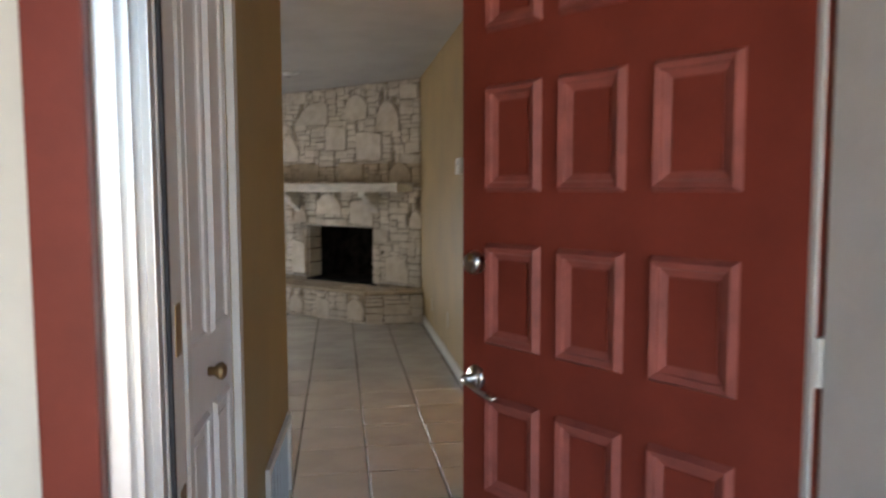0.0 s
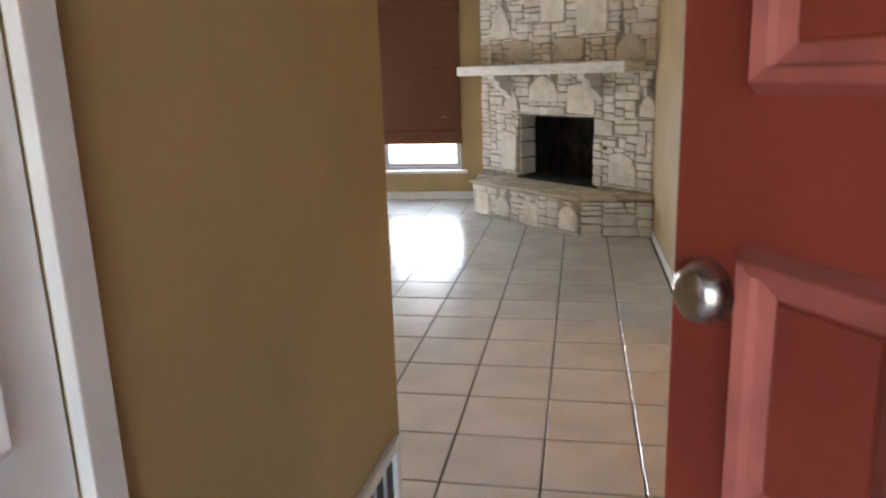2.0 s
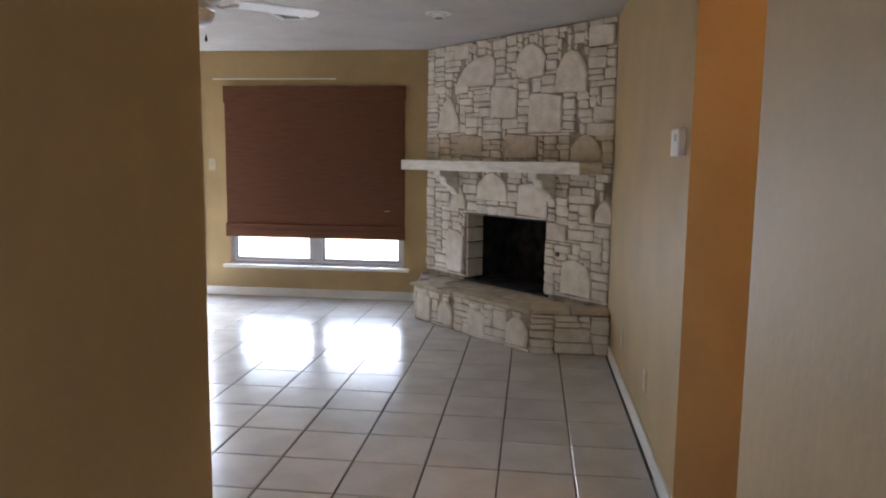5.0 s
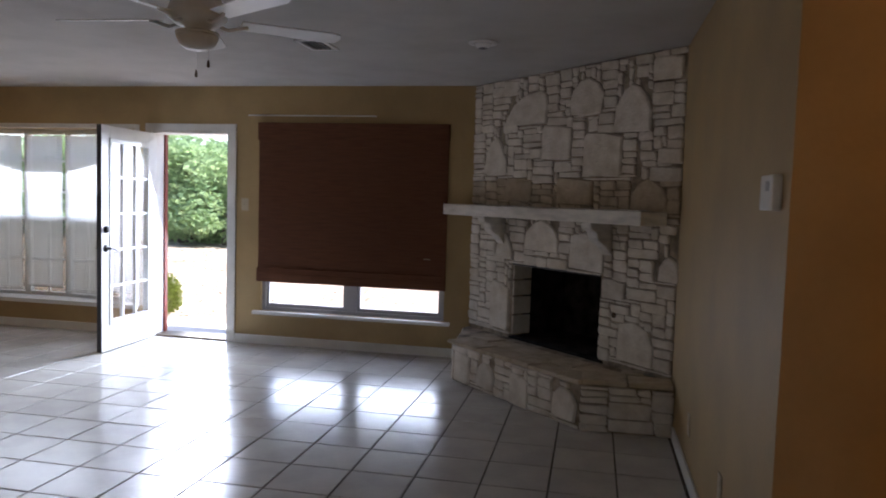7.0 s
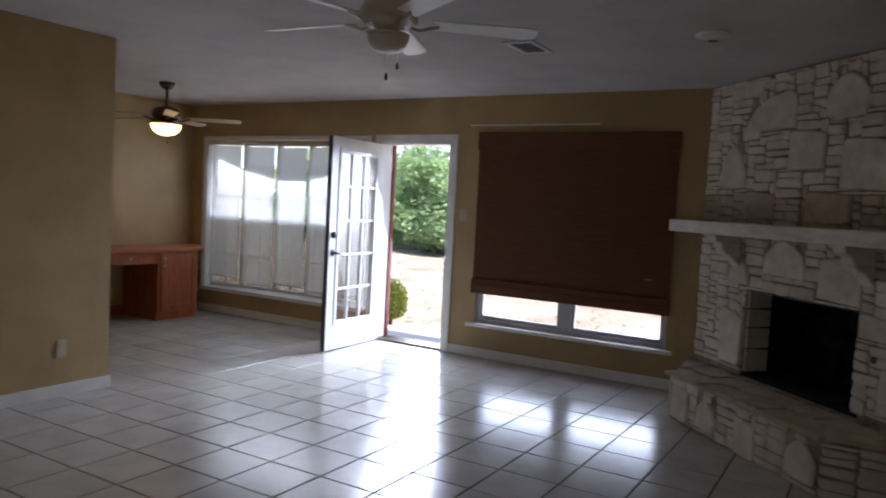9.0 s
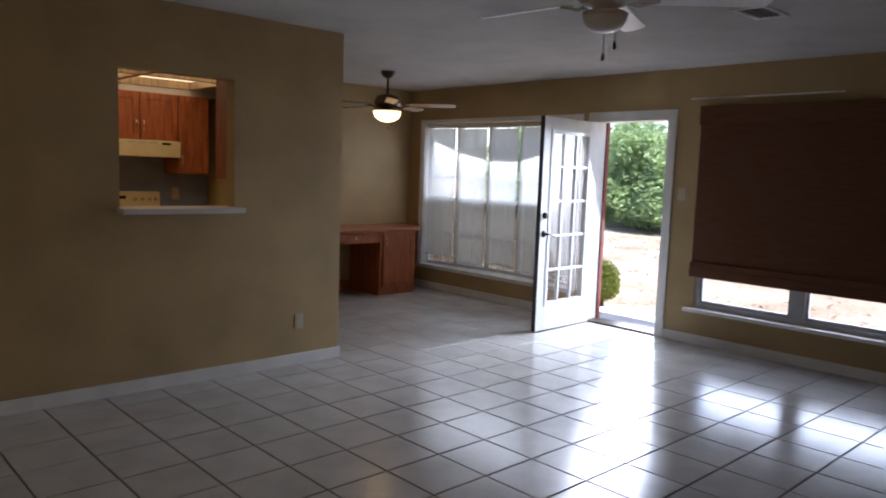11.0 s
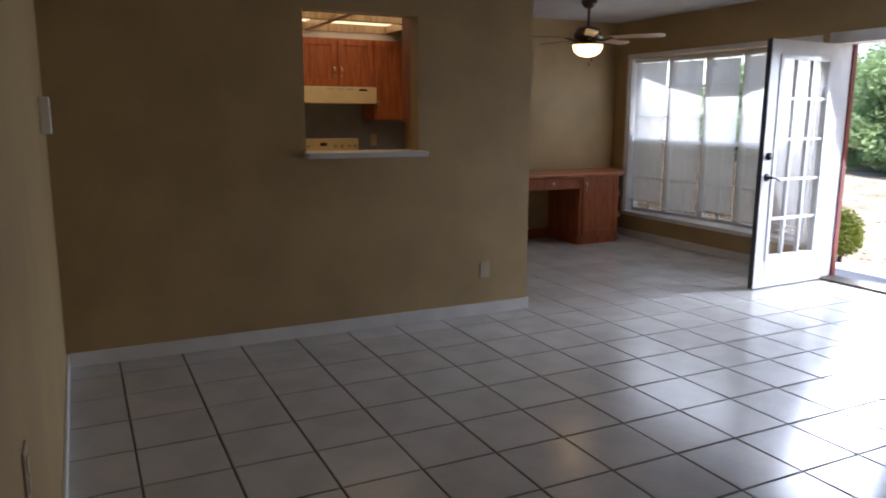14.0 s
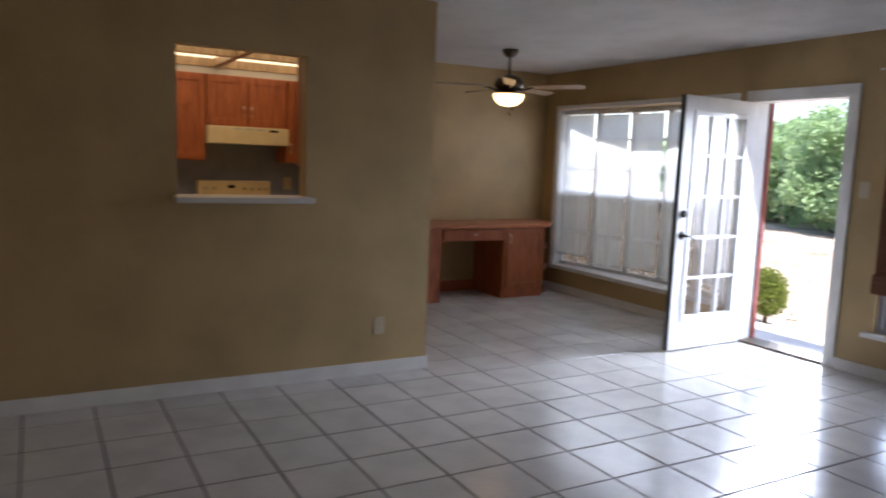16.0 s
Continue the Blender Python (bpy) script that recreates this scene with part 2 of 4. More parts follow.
def thing(name, label, category, group="", at=None, kind=""):
    ob = new(name)
    ob.empty_display_size = 0.1
    if at is not None:
        ob.matrix_world = at
    return tagged(ob, label, category, group, kind)


def structure(name, bm, mat, label, category):
    return tagged(new(name, mesh_of(name, bm, mat)), label, category, kind="structure")


# ---------- plan ----------
S = 0.349                 # tile pitch
CEILING = 2.50
LEFT, NEAR_R, RIGHT = 0.287, 1.22, 1.42      # hall and living room side walls
FRONT_IN, FRONT_OUT = 2.61, 2.30
HALL_END = 4.615          # wall behind the living room
PASS_Y0, PASS_Y1 = 4.725, 6.27               # side passage
BACK, BACK_OUT = 10.62, 10.80
KITCH, KITCH_IN = -3.72, -3.84
KITCH_END = 7.70
WEST = -6.36
DOOR_X0, DOOR_X1, DOOR_H = -3.47, -2.635, 2.06
WIN_X0, WIN_X1, WIN_Z0, WIN_Z1 = -2.29, -0.46, 0.33, 2.13
BOW_X0, BOW_X1, BOW_Z0, BOW_Z1 = -6.10, -3.66, 0.29, 2.08
PT_Y0, PT_Y1, PT_Z0, PT_Z1 = 6.04, 6.81, 1.16, 2.06   # kitchen pass-through
ENTRY_X0, ENTRY_X1, ENTRY_H = 0.325, 1.438, 2.10
HW_END = 4.325            # end of the hall wall, measured along it
SKEW = Matrix.Translation((LEFT, FRONT_IN, 0)) @ Matrix.Rotation(radians(-2.6), 4, "Z") @ Matrix.Translation((-LEFT, -FRONT_IN, 0))   # the hall wall runs slightly askew

floor = structure("floor", blocks([(-6.9, 5.0, 2.30, 10.80, -0.15, -0.004)]), GROUT, "dark grouted slab under glazed off-white floor tiles", "floor")
structure("ceiling", blocks([(-6.9, 5.0, 2.1, 10.9, CEILING, CEILING + 0.12)]), CEIL, "off-white textured plaster ceiling", "ceiling")
# Unseen slab; overhangs sized to keep light off the porch and garden door.
structure("roof", blocks([(-7.3, 5.4, -1.35, 11.15, CEILING + 0.13, CEILING + 0.25)]), ROOF, "unseen flat grey roof slab added to block light, overhanging the porch", "roof")
structure("wall_north", blocks([
    (WEST - 0.3, BOW_X0, BACK, BACK_OUT, 0, CEILING), (BOW_X0, BOW_X1, BACK, BACK_OUT, 0, BOW_Z0), (BOW_X0, BOW_X1, BACK, BACK_OUT, BOW_Z1, CEILING),
    (BOW_X1, DOOR_X0, BACK, BACK_OUT, 0, CEILING), (DOOR_X0, DOOR_X1, BACK, BACK_OUT, DOOR_H, CEILING), (DOOR_X1, WIN_X0, BACK, BACK_OUT, 0, CEILING),
    (WIN_X0, WIN_X1, BACK, BACK_OUT, 0, WIN_Z0), (WIN_X0, WIN_X1, BACK, BACK_OUT, WIN_Z1, CEILING), (WIN_X1, RIGHT + 0.2, BACK, BACK_OUT, 0, CEILING)]),
    WALL, "tan painted plaster wall with a garden door and windows", "wall")
structure("wall_east", blocks([(RIGHT, RIGHT + 0.14, PASS_Y1, BACK, 0, CEILING), (RIGHT + 0.14, 5.0, PASS_Y1, PASS_Y1 + 0.12, 0, CEILING)]), WALL, "tan painted plaster wall ending at a side passage", "wall")
structure("wall_hall_east", blocks([(NEAR_R, NEAR_R + 0.12, 3.47, PASS_Y0, 0, CEILING)]), WALL, "tan painted plaster wall beside the entry", "wall")
structure("wall_passage_south", blocks([(NEAR_R + 0.12, 5.0, PASS_Y0 - 0.12, PASS_Y0, 0, CEILING)]), WALL, "tan painted plaster wall of the side passage", "wall")
structure("wall_door_recess", blocks([(NEAR_R + 0.12, 1.62, 3.47, 3.57, 0, CEILING), (1.52, 1.62, FRONT_IN, 3.47, 0, CEILING)]), WALL, "tan painted recess behind the open entry door", "wall")
structure("wall_passage_end", blocks([(4.9, 5.0, PASS_Y0, PASS_Y1, 0, CEILING)]), WALL, "tan painted plaster wall at the end of the side passage", "wall")
CL_Y0, CL_Y1, CL_H = 2.77, 3.25, 2.04
hall_west = structure("wall_hall_west", blocks([(LEFT - 0.12, LEFT, FRONT_IN, CL_Y0, 0, CEILING), (LEFT - 0.12, LEFT, CL_Y0, CL_Y1, CL_H, CEILING), (LEFT - 0.12, LEFT, CL_Y1, HW_END, 0, CEILING)]), WALL, "tan painted textured wall beside the entry closet", "wall")
hall_west.matrix_world = SKEW
structure("wall_closet", blocks([(-0.62, -0.5, FRONT_IN, 4.31, 0, CEILING), (-0.5, 0.245, 4.19, 4.31, 0, CEILING), (-0.34, -0.22, 4.31, HALL_END, 0, CEILING)]), WALL, "tan painted wall behind the entry closet", "wall")
structure("wall_south", blocks([(WEST - 0.3, -0.34, HALL_END - 0.12, HALL_END, 0, CEILING)]), WALL, "tan painted plaster wall of the living room", "wall")
structure("wall_kitchen", blocks([
    (KITCH_IN, KITCH, HALL_END, PT_Y0, 0, CEILING), (KITCH_IN, KITCH, PT_Y1, KITCH_END, 0, CEILING),
    (KITCH_IN, KITCH, PT_Y0, PT_Y1, 0, PT_Z0), (KITCH_IN, KITCH, PT_Y0, PT_Y1, PT_Z1, CEILING)]), WALL, "tan painted wall with a kitchen pass-through opening", "wall")
structure("wall_dining_south", blocks([(WEST, -4.4, 7.85, 7.97, 0, CEILING), (-4.4, -4.28, KITCH_END, 7.97, 0, CEILING), (-4.4, KITCH_IN, KITCH_END - 0.12, KITCH_END, 0, CEILING)]), WALL, "tan painted partition between kitchen and dining corner", "wall")
structure("wall_west", blocks([(WEST - 0.2, WEST, HALL_END, BACK, 0, CEILING)]), WALL, "tan painted plaster wall behind the desk", "wall")
structure("wall_front", blocks([
    (-2.5, ENTRY_X0 - 0.02, FRONT_OUT, FRONT_IN, 0, CEILING), (ENTRY_X1 + 0.02, 5.0, FRONT_OUT, FRONT_IN, 0, CEILING),
    (ENTRY_X0 - 0.02, ENTRY_X1 + 0.02, FRONT_OUT, FRONT_IN, ENTRY_H + 0.02, CEILING)]), CREAM, "cream painted front wall around the entry door", "wall")
# Unseen walls added on both sides to cut the light reaching the entry.
structure("wall_porch_shading", blocks([(-1.0, -0.85, -1.35, FRONT_OUT - 0.001, 0, CEILING + 0.12), (2.35, 2.5, -1.35, FRONT_OUT - 0.001, 0, CEILING + 0.12)]), EXTERIOR, "unseen plain tan walls added to shade the porch", "wall")
structure("wall_east_outer", blocks([(4.9, 5.0, 2.45, PASS_Y0 - 0.12, 0, CEILING), (4.9, 5.0, PASS_Y1 + 0.12, BACK_OUT, 0, CEILING)]), EXTERIOR, "plain tan outer wall", "wall")

# skirting boards
BH, BT = 0.085, 0.014


def skirting(rows, label="low white painted skirting board"):
    structure("baseboard", blocks([(a, b, c, d, 0.0, BH) for a, b, c, d in rows], bevel=0.003), TRIM, label, "baseboard")


skirting([(BOW_X0 - 0.2, DOOR_X0 - 0.075, BACK - BT, BACK - 0.001), (DOOR_X1 + 0.075, -0.2, BACK - BT, BACK - 0.001)])
skirting([(RIGHT - BT, RIGHT - 0.001, PASS_Y1 - BT, 8.72), (RIGHT - BT, 4.8, PASS_Y1 - BT, PASS_Y1 - 0.001)])
skirting([(NEAR_R - BT, NEAR_R - 0.001, 3.50, PASS_Y0 + BT), (NEAR_R - BT, 4.8, PASS_Y0 + 0.001, PASS_Y0 + BT)])
skirting([(KITCH + BT, -0.22, HALL_END + 0.001, HALL_END + BT)])
hs = structure("baseboard", blocks([(LEFT + 0.001, LEFT + BT, CL_Y1 + 0.05, HW_END, 0.0, BH)], bevel=0.003), TRIM, "low white painted skirting board", "baseboard")
hs.matrix_world = SKEW
skirting([(KITCH + 0.001, KITCH + BT, HALL_END + BT, KITCH_END + BT), (-4.27, KITCH + BT, KITCH_END + 0.001, KITCH_END + BT)])

# ---------- outdoors ----------
structure("ground", blocks([(-150, 150, -60, 220, -0.6, -0.16)]), EARTH, "dry leaf-littered garden earth in sunlight", "ground")
structure("patio", blocks([(-7.0, 2.2, BACK_OUT + 0.002, 11.72, -0.16, -0.05)], bevel=0.01), CONCRETE, "pale concrete patio slab beside the back wall", "patio")
structure("porch", blocks([(-3.0, 5.0, -1.45, FRONT_OUT - 0.002, -0.16, -0.02)], bevel=0.01), CONCRETE, "pale concrete front porch slab", "porch")


def leaf_cloud(centres, count, size, rng, squash=0.75, hollow=0.5):
    """Many small folded leaves spread through ellipsoids of (x, y, z, rx, ry, rz)."""
    verts, faces = [], []
    for cx, cy, cz, rx, ry, rz in centres:
        for _ in range(count):
            d = Vector((rng.gauss(0, 1), rng.gauss(0, 1), rng.gauss(0, 1))).normalized()
            k = hollow + (1 - hollow) * rng.random() ** 0.6
            c = Vector((cx + d.x * rx * k, cy + d.y * ry * k, cz + d.z * rz * k))
            a = Vector((rng.gauss(0, 1), rng.gauss(0, 1), rng.gauss(0, 0.6))).normalized()
            b = a.cross(Vector((rng.gauss(0, 1), rng.gauss(0, 1), rng.gauss(0, 1)))).normalized()
            s = size * rng.uniform(0.6, 1.4)
            i = len(verts)
            n = a.cross(b) * s * 0.15
            verts += [tuple(c - a * s), tuple(c + b * s * squash * 0.5 + n), tuple(c + a * s), tuple(c - b * s * squash * 0.5 + n)]
            faces += [(i, i + 1, i + 2), (i, i + 2, i + 3)]
    return verts, faces


def leaves(name, data, mat, parent, label=""):
    me = bpy.data.meshes.new(name)
    me.from_pydata(data[0], [], data[1])
    me.materials.append(mat)
    ob = new(name, me)
    ob.parent = parent
    return tagged(ob, label) if label else ob


def tree(x, y, height, spread, seed, group):
    rng = random.Random(seed)
    base = thing("tree", "leafy green tree in the sunlit garden", "tree", group, pose(x, y, -0.16))
    lean = rng.uniform(-0.3, 0.3)
    trunk = bmesh.new()
    for k in range(rng.randint(2, 4)):
        a = rng.uniform(0, 6.28)
        top = Vector((math.cos(a) * spread * 0.5 + lean, math.sin(a) * spread * 0.5, height * 0.7))
        pts = [Vector((math.cos(a) * 0.12, math.sin(a) * 0.12, -0.05)), top * 0.35 + Vector((rng.uniform(-0.2, 0.2), 0, 0)), top]
        loops = []
        for p, r in zip(pts, (0.09, 0.06, 0.02)):
            loops.append([trunk.verts.new(p + Vector((r * math.cos(b), r * math.sin(b), 0))) for b in (6.283 * i / 7 for i in range(7))])
        for l0, l1 in zip(loops, loops[1:]):
            for i in range(7):
                trunk.faces.new((l0[i], l0[(i + 1) % 7], l1[(i + 1) % 7], l1[i]))
    part("trunk", trunk, BARK, base, "several thin grey trunks")
    clumps = []
    for _ in range(26):
        a, r, h = rng.uniform(0, 6.28), spread * math.sqrt(rng.random()), rng.uniform(0.10, 1.0)
        w = (1.0 - 0.45 * h) * 1.0
        clumps.append((math.cos(a) * r * w, math.sin(a) * r * w, height * h, rng.uniform(0.45, 0.85), rng.uniform(0.45, 0.85), rng.uniform(0.35, 0.65)))
    leaves("crown", leaf_cloud(clumps, 330, 0.105, rng, hollow=0.35), LEAF, base)
    return base


trng = random.Random(5)
for k in range(11):
    tree(-17.0 + 1.75 * k + trng.uniform(-0.4, 0.4), 26.0 + trng.uniform(-1.2, 1.4) - 0.14 * k, trng.uniform(2.7, 3.5), trng.uniform(1.3, 1.7), 30 + k, "trees behind the garden")
for k in range(7):
    tree(-20.0 + 3.1 * k + trng.uniform(-0.6, 0.6), 29.5 + trng.uniform(-1, 1), trng.uniform(3.1, 3.9), trng.uniform(1.8, 2.3), 60 + k, "trees behind the garden")

brng = random.Random(9)
bush = thing("bush", "small rounded yellow-green clipped bush beside the patio", "bush", "", pose(-4.27, 12.06, -0.16))
part("stem", tube([(0, 0, -0.05), (0.02, 0, 0.12), (0, 0.02, 0.3)], 0.025), BARK, bush)
leaves("crown", leaf_cloud([(0, 0, 0.38, 0.23, 0.23, 0.26), (0.06, -0.04, 0.32, 0.20, 0.20, 0.20), (-0.07, 0.04, 0.43, 0.17, 0.17, 0.17)], 1500, 0.022, brng, hollow=0.6), LEAF_BUSH, bush)

lv, lf = [], []
for _ in range(9000):
    x, y = brng.uniform(-16, 2), 12.4 + 11 * brng.random() ** 1.3
    a, s = brng.uniform(0, 6.28), brng.uniform(0.018, 0.045)
    u, v = Vector((math.cos(a), math.sin(a), brng.uniform(-0.4, 0.4))) * s, Vector((-math.sin(a), math.cos(a), brng.uniform(-0.4, 0.4))) * s * 0.5
    c, i = Vector((x, y, -0.13 + 0.02 * brng.random())), len(lv)
    lv += [tuple(c - u), tuple(c + v), tuple(c + u), tuple(c - v)]
    lf += [(i, i + 1, i + 2, i + 3)]
me = bpy.data.meshes.new("fallen_leaves")
me.from_pydata(lv, [], lf)
me.materials.append(DRYLEAF)
tagged(new("fallen_leaves", me), "dry brown fallen leaves scattered over the ground", "leaves", kind="stuff")

# ---------- entry door ----------


def lined(bm, u0, u1, z0, z1, face, w, depth, sign):
    """A mitred moulding frame on a door face at y = face, standing proud by depth."""
    prof = [(0.0, 0.0), (w * 0.25, depth), (w * 0.55, depth * 0.75), (w * 0.62, depth * 0.35), (w, 0.0)]
    loops = []
    for inset, out in prof:
        y = face + sign * (out + 0.0005)
        loops.append([bm.verts.new(p) for p in ((u0 + inset, y, z0 + inset), (u1 - inset, y, z0 + inset), (u1 - inset, y, z1 - inset), (u0 + inset, y, z1 - inset))])
    for a, b in zip(loops, loops[1:]):
        for k in range(4):
            bm.faces.new((a[k], a[(k + 1) % 4], b[(k + 1) % 4], b[k]))
    return bm


ANG = math.degrees(math.atan2(3.43 - 2.62, 0.912 - 1.43))
door_1 = thing("door_1", "brick-red panelled entry door with worn mouldings, standing open", "door", at=pose(1.43, 2.622, 0.0, 0, 0, ANG), kind="structure")
DW = 0.957
part("leaf", blocks([(0.003, DW, -0.045, 0.0, 0.012, 2.085)], bevel=0.002), RED, door_1)
for row_z0, row_z1 in ((1.772, 2.03), (1.357, 1.634), (0.946, 1.221), (0.535, 0.808), (0.125, 0.397)):
    for u0, u1 in ((0.098, 0.288), (0.345, 0.536), (0.606, 0.806)):
        for face, sign in ((0.0, 1), (-0.045, -1)):
            a, b = DW - u1, DW - u0
            part("panel_moulding", lined(bmesh.new(), a, b, row_z0, row_z1, face, 0.042, 0.020, sign), RED_WORN, door_1, "worn pinkish moulding round a door panel")
            part("door_panel", blocks([(a + 0.044, b - 0.044, face - 0.004 if sign < 0 else face, face if sign < 0 else face + 0.004, row_z0 + 0.044, row_z1 - 0.044)], bevel=0.0015), RED, door_1)


def lever_set(parent, u, z, y, sign, mat, toward):
    rose = part("lever_rose", turned([(0.034, 0), (0.034, 0.006), (0.028, 0.012), (0.013, 0.014), (0.012, 0.05)]), mat, parent, smooth=True)
    rose.matrix_local = pose(u, y, z, -90 * sign, 0, 0)
    y1 = y + sign * 0.05
    part("lever", tube([(u, y1, z), (u + toward * 0.03, y1 + sign * 0.006, z - 0.004), (u + toward * 0.07, y1 + sign * 0.004, z - 0.018), (u + toward * 0.105, y1 - sign * 0.004, z - 0.03), (u + toward * 0.118, y1 - sign * 0.012, z - 0.026)], 0.0075, 10), mat, parent, smooth=True)


def deadbolt(parent, u, z, y, sign, mat):
    d = part("deadbolt", turned([(0.032, 0), (0.031, 0.012), (0.025, 0.026), (0.022, 0.028)]), mat, parent, smooth=True)
    d.matrix_local = pose(u, y, z, -90 * sign, 0, 0)
    return d


for y, s in ((0.0, 1), (-0.045, -1)):
    deadbolt(door_1, DW - 0.056, 1.165, y, s, NICKEL)
    lever_set(door_1, DW - 0.054, 0.845, y, s, NICKEL, -1)
for z in (0.25, 1.05, 1.85):
    part("hinge", tube([(-0.004, 0.006, z - 0.045), (-0.004, 0.006, z + 0.045)], 0.007), TRIM, door_1, "painted hinge knuckle")
    part("hinge_plate", blocks([(-0.003, 0.0, -0.042, 0.0, z - 0.045, z + 0.045)]), TRIM, door_1)

entry_frame = thing("door_frame", "white entry door frame with bright aluminium strip", "door frame", kind="structure", at=pose(0, 0, 0))
part("jamb", blocks([(ENTRY_X0 - 0.02, ENTRY_X0, FRONT_OUT + 0.20, FRONT_IN + 0.01, 0, ENTRY_H + 0.02)], bevel=0.002), TRIM, entry_frame)
part("jamb", blocks([(ENTRY_X1, ENTRY_X1 + 0.02, FRONT_OUT, FRONT_IN + 0.01, 0, ENTRY_H + 0.02)], bevel=0.002), TRIM, entry_frame)
part("head_jamb", blocks([(ENTRY_X0, ENTRY_X1, FRONT_OUT, FRONT_IN + 0.01, ENTRY_H, ENTRY_H + 0.02)], bevel=0.002), TRIM, entry_frame)
part("screen_door_strip", blocks([(ENTRY_X0 - 0.02, ENTRY_X0 + 0.004, FRONT_OUT - 0.005, FRONT_OUT + 0.05, 0, ENTRY_H), (ENTRY_X0 - 0.02, ENTRY_X0 - 0.002, FRONT_OUT + 0.05, FRONT_OUT + 0.20, 0, ENTRY_H), (ENTRY_X0 - 0.004, ENTRY_X0 + 0.010, FRONT_OUT + 0.12, FRONT_OUT + 0.128, 0, ENTRY_H), (ENTRY_X0 - 0.004, ENTRY_X0 + 0.012, FRONT_OUT + 0.022, FRONT_OUT + 0.03, 0, ENTRY_H)], bevel=0.002), ALU, entry_frame, "bright aluminium screen door strip")
part("weatherstrip", blocks([(ENTRY_X0, ENTRY_X0 + 0.006, FRONT_OUT + 0.205, FRONT_OUT + 0.22, 0, ENTRY_H)], bevel=0.002), DARK_STRIP_SHADE, entry_frame)
part("casing", blocks([(ENTRY_X1 - 0.02, ENTRY_X1 - 0.014, FRONT_IN + 0.011, FRONT_IN + 0.07, 0, ENTRY_H + 0.05)], bevel=0.002), TRIM, entry_frame)
part("outer_trim", blocks([(ENTRY_X0 - 0.085, ENTRY_X0 - 0.021, FRONT_OUT - 0.03, FRONT_OUT - 0.001, 0, ENTRY_H + 0.08)], bevel=0.003), RED, entry_frame, "brick-red outer trim board")
part("outer_trim", blocks([(ENTRY_X1 + 0.021, ENTRY_X1 + 0.085, FRONT_OUT - 0.03, FRONT_OUT - 0.001, 0, ENTRY_H + 0.08)], bevel=0.003), RED, entry_frame, "brick-red outer trim board")
for z0, z1 in ((0.80, 0.90), (1.11, 1.19)):
    part("strike_plate", blocks([(ENTRY_X0, ENTRY_X0 + 0.002, FRONT_IN - 0.045, FRONT_IN - 0.012, z0, z1)]), BRASS, entry_frame, "worn brass strike plate")
part("threshold", blocks([(ENTRY_X0, ENTRY_X1, FRONT_OUT, FRONT_IN, -0.003, 0.012)], bevel=0.003), ALU, entry_frame, "aluminium threshold")

# closet door in the hall
closet = thing("door_2", "white moulded closet door with a small brass knob, closed", "door", kind="structure", at=SKEW)
part("leaf", blocks([(LEFT - 0.035, LEFT - 0.006, CL_Y0 + 0.004, CL_Y1 - 0.004, 0.012, CL_H - 0.004)], bevel=0.002), WHITE, closet)


def hall_lined(y0, y1, z0, z1, x):
    bm = lined(bmesh.new(), y0, y1, z0, z1, 0.0, 0.03, 0.009, -1)
    bmesh.ops.transform(bm, matrix=Matrix.Translation((x, 0, 0)) @ Matrix.Rotation(math.pi / 2, 4, "Z"), verts=bm.verts)
    return bm


for y0, y1 in ((2.802, 2.962), (3.015, 3.175)):
    for z0, z1 in ((0.20, 0.91), (1.06, 1.93)):
        part("panel_moulding", hall_lined(y0, y1, z0, z1, LEFT - 0.006), WHITE, closet)
        part("door_panel", blocks([(LEFT - 0.006, LEFT - 0.002, y0 + 0.04, y1 - 0.04, z0 + 0.04, z1 - 0.04)], bevel=0.0018), WHITE, closet)
knob = part("knob", turned([(0.010, 0), (0.009, 0.012), (0.017, 0.020), (0.019, 0.028), (0.012, 0.036), (0.003, 0.038)], segments=20), BRASS, closet, "small aged brass knob", smooth=True)
knob.matrix_local = pose(LEFT - 0.006, 2.988, 0.985, 0, 90, 0)
part("casing", blocks([(LEFT - 0.005, LEFT + 0.014, CL_Y1 - 0.003, CL_Y1 + 0.045, 0, CL_H + 0.045), (LEFT + 0.001, LEFT + 0.014, CL_Y0 - 0.03, CL_Y0, 0, CL_H + 0.045), (LEFT + 0.001, LEFT + 0.014, CL_Y0, CL_Y1, CL_H, CL_H + 0.045)], bevel=0.003), TRIM, closet)

# return-air grille low on the hall wall
grille = thing("return_air_grille", "white metal return-air grille with dark gaps, low on the wall", "vent", at=SKEW @ pose(LEFT, 0, 0))
GY0, GY1, GZ0, GZ1 = 3.68, 4.28, 0.17, 0.50
# a dark sheet on the wall gives the gaps their shade
part("backing", blocks([(0.001, 0.004, GY0 + 0.03, GY1 - 0.03, GZ0 + 0.03, GZ1 - 0.03)]), DARK_STRIP_SHADE, grille, "dark sheet standing in for the shade behind the slats")
part("grille_frame", blocks([(0.001, 0.016, GY0, GY0 + 0.035, GZ0, GZ1), (0.001, 0.016, GY1 - 0.035, GY1, GZ0, GZ1), (0.001, 0.016, GY0 + 0.035, GY1 - 0.035, GZ0, GZ0 + 0.03), (0.001, 0.016, GY0 + 0.035, GY1 - 0.035, GZ1 - 0.03, GZ1)], bevel=0.003), TRIM, grille)
for k in range(1, 7):
    y = GY0 + 0.035 + k * (GY1 - GY0 - 0.07) / 7
    part("slat", blocks([(0.003, 0.013, y - 0.003, y + 0.003, GZ0 + 0.03, GZ1 - 0.03)], bevel=0.002), GREYFRAME, grille)

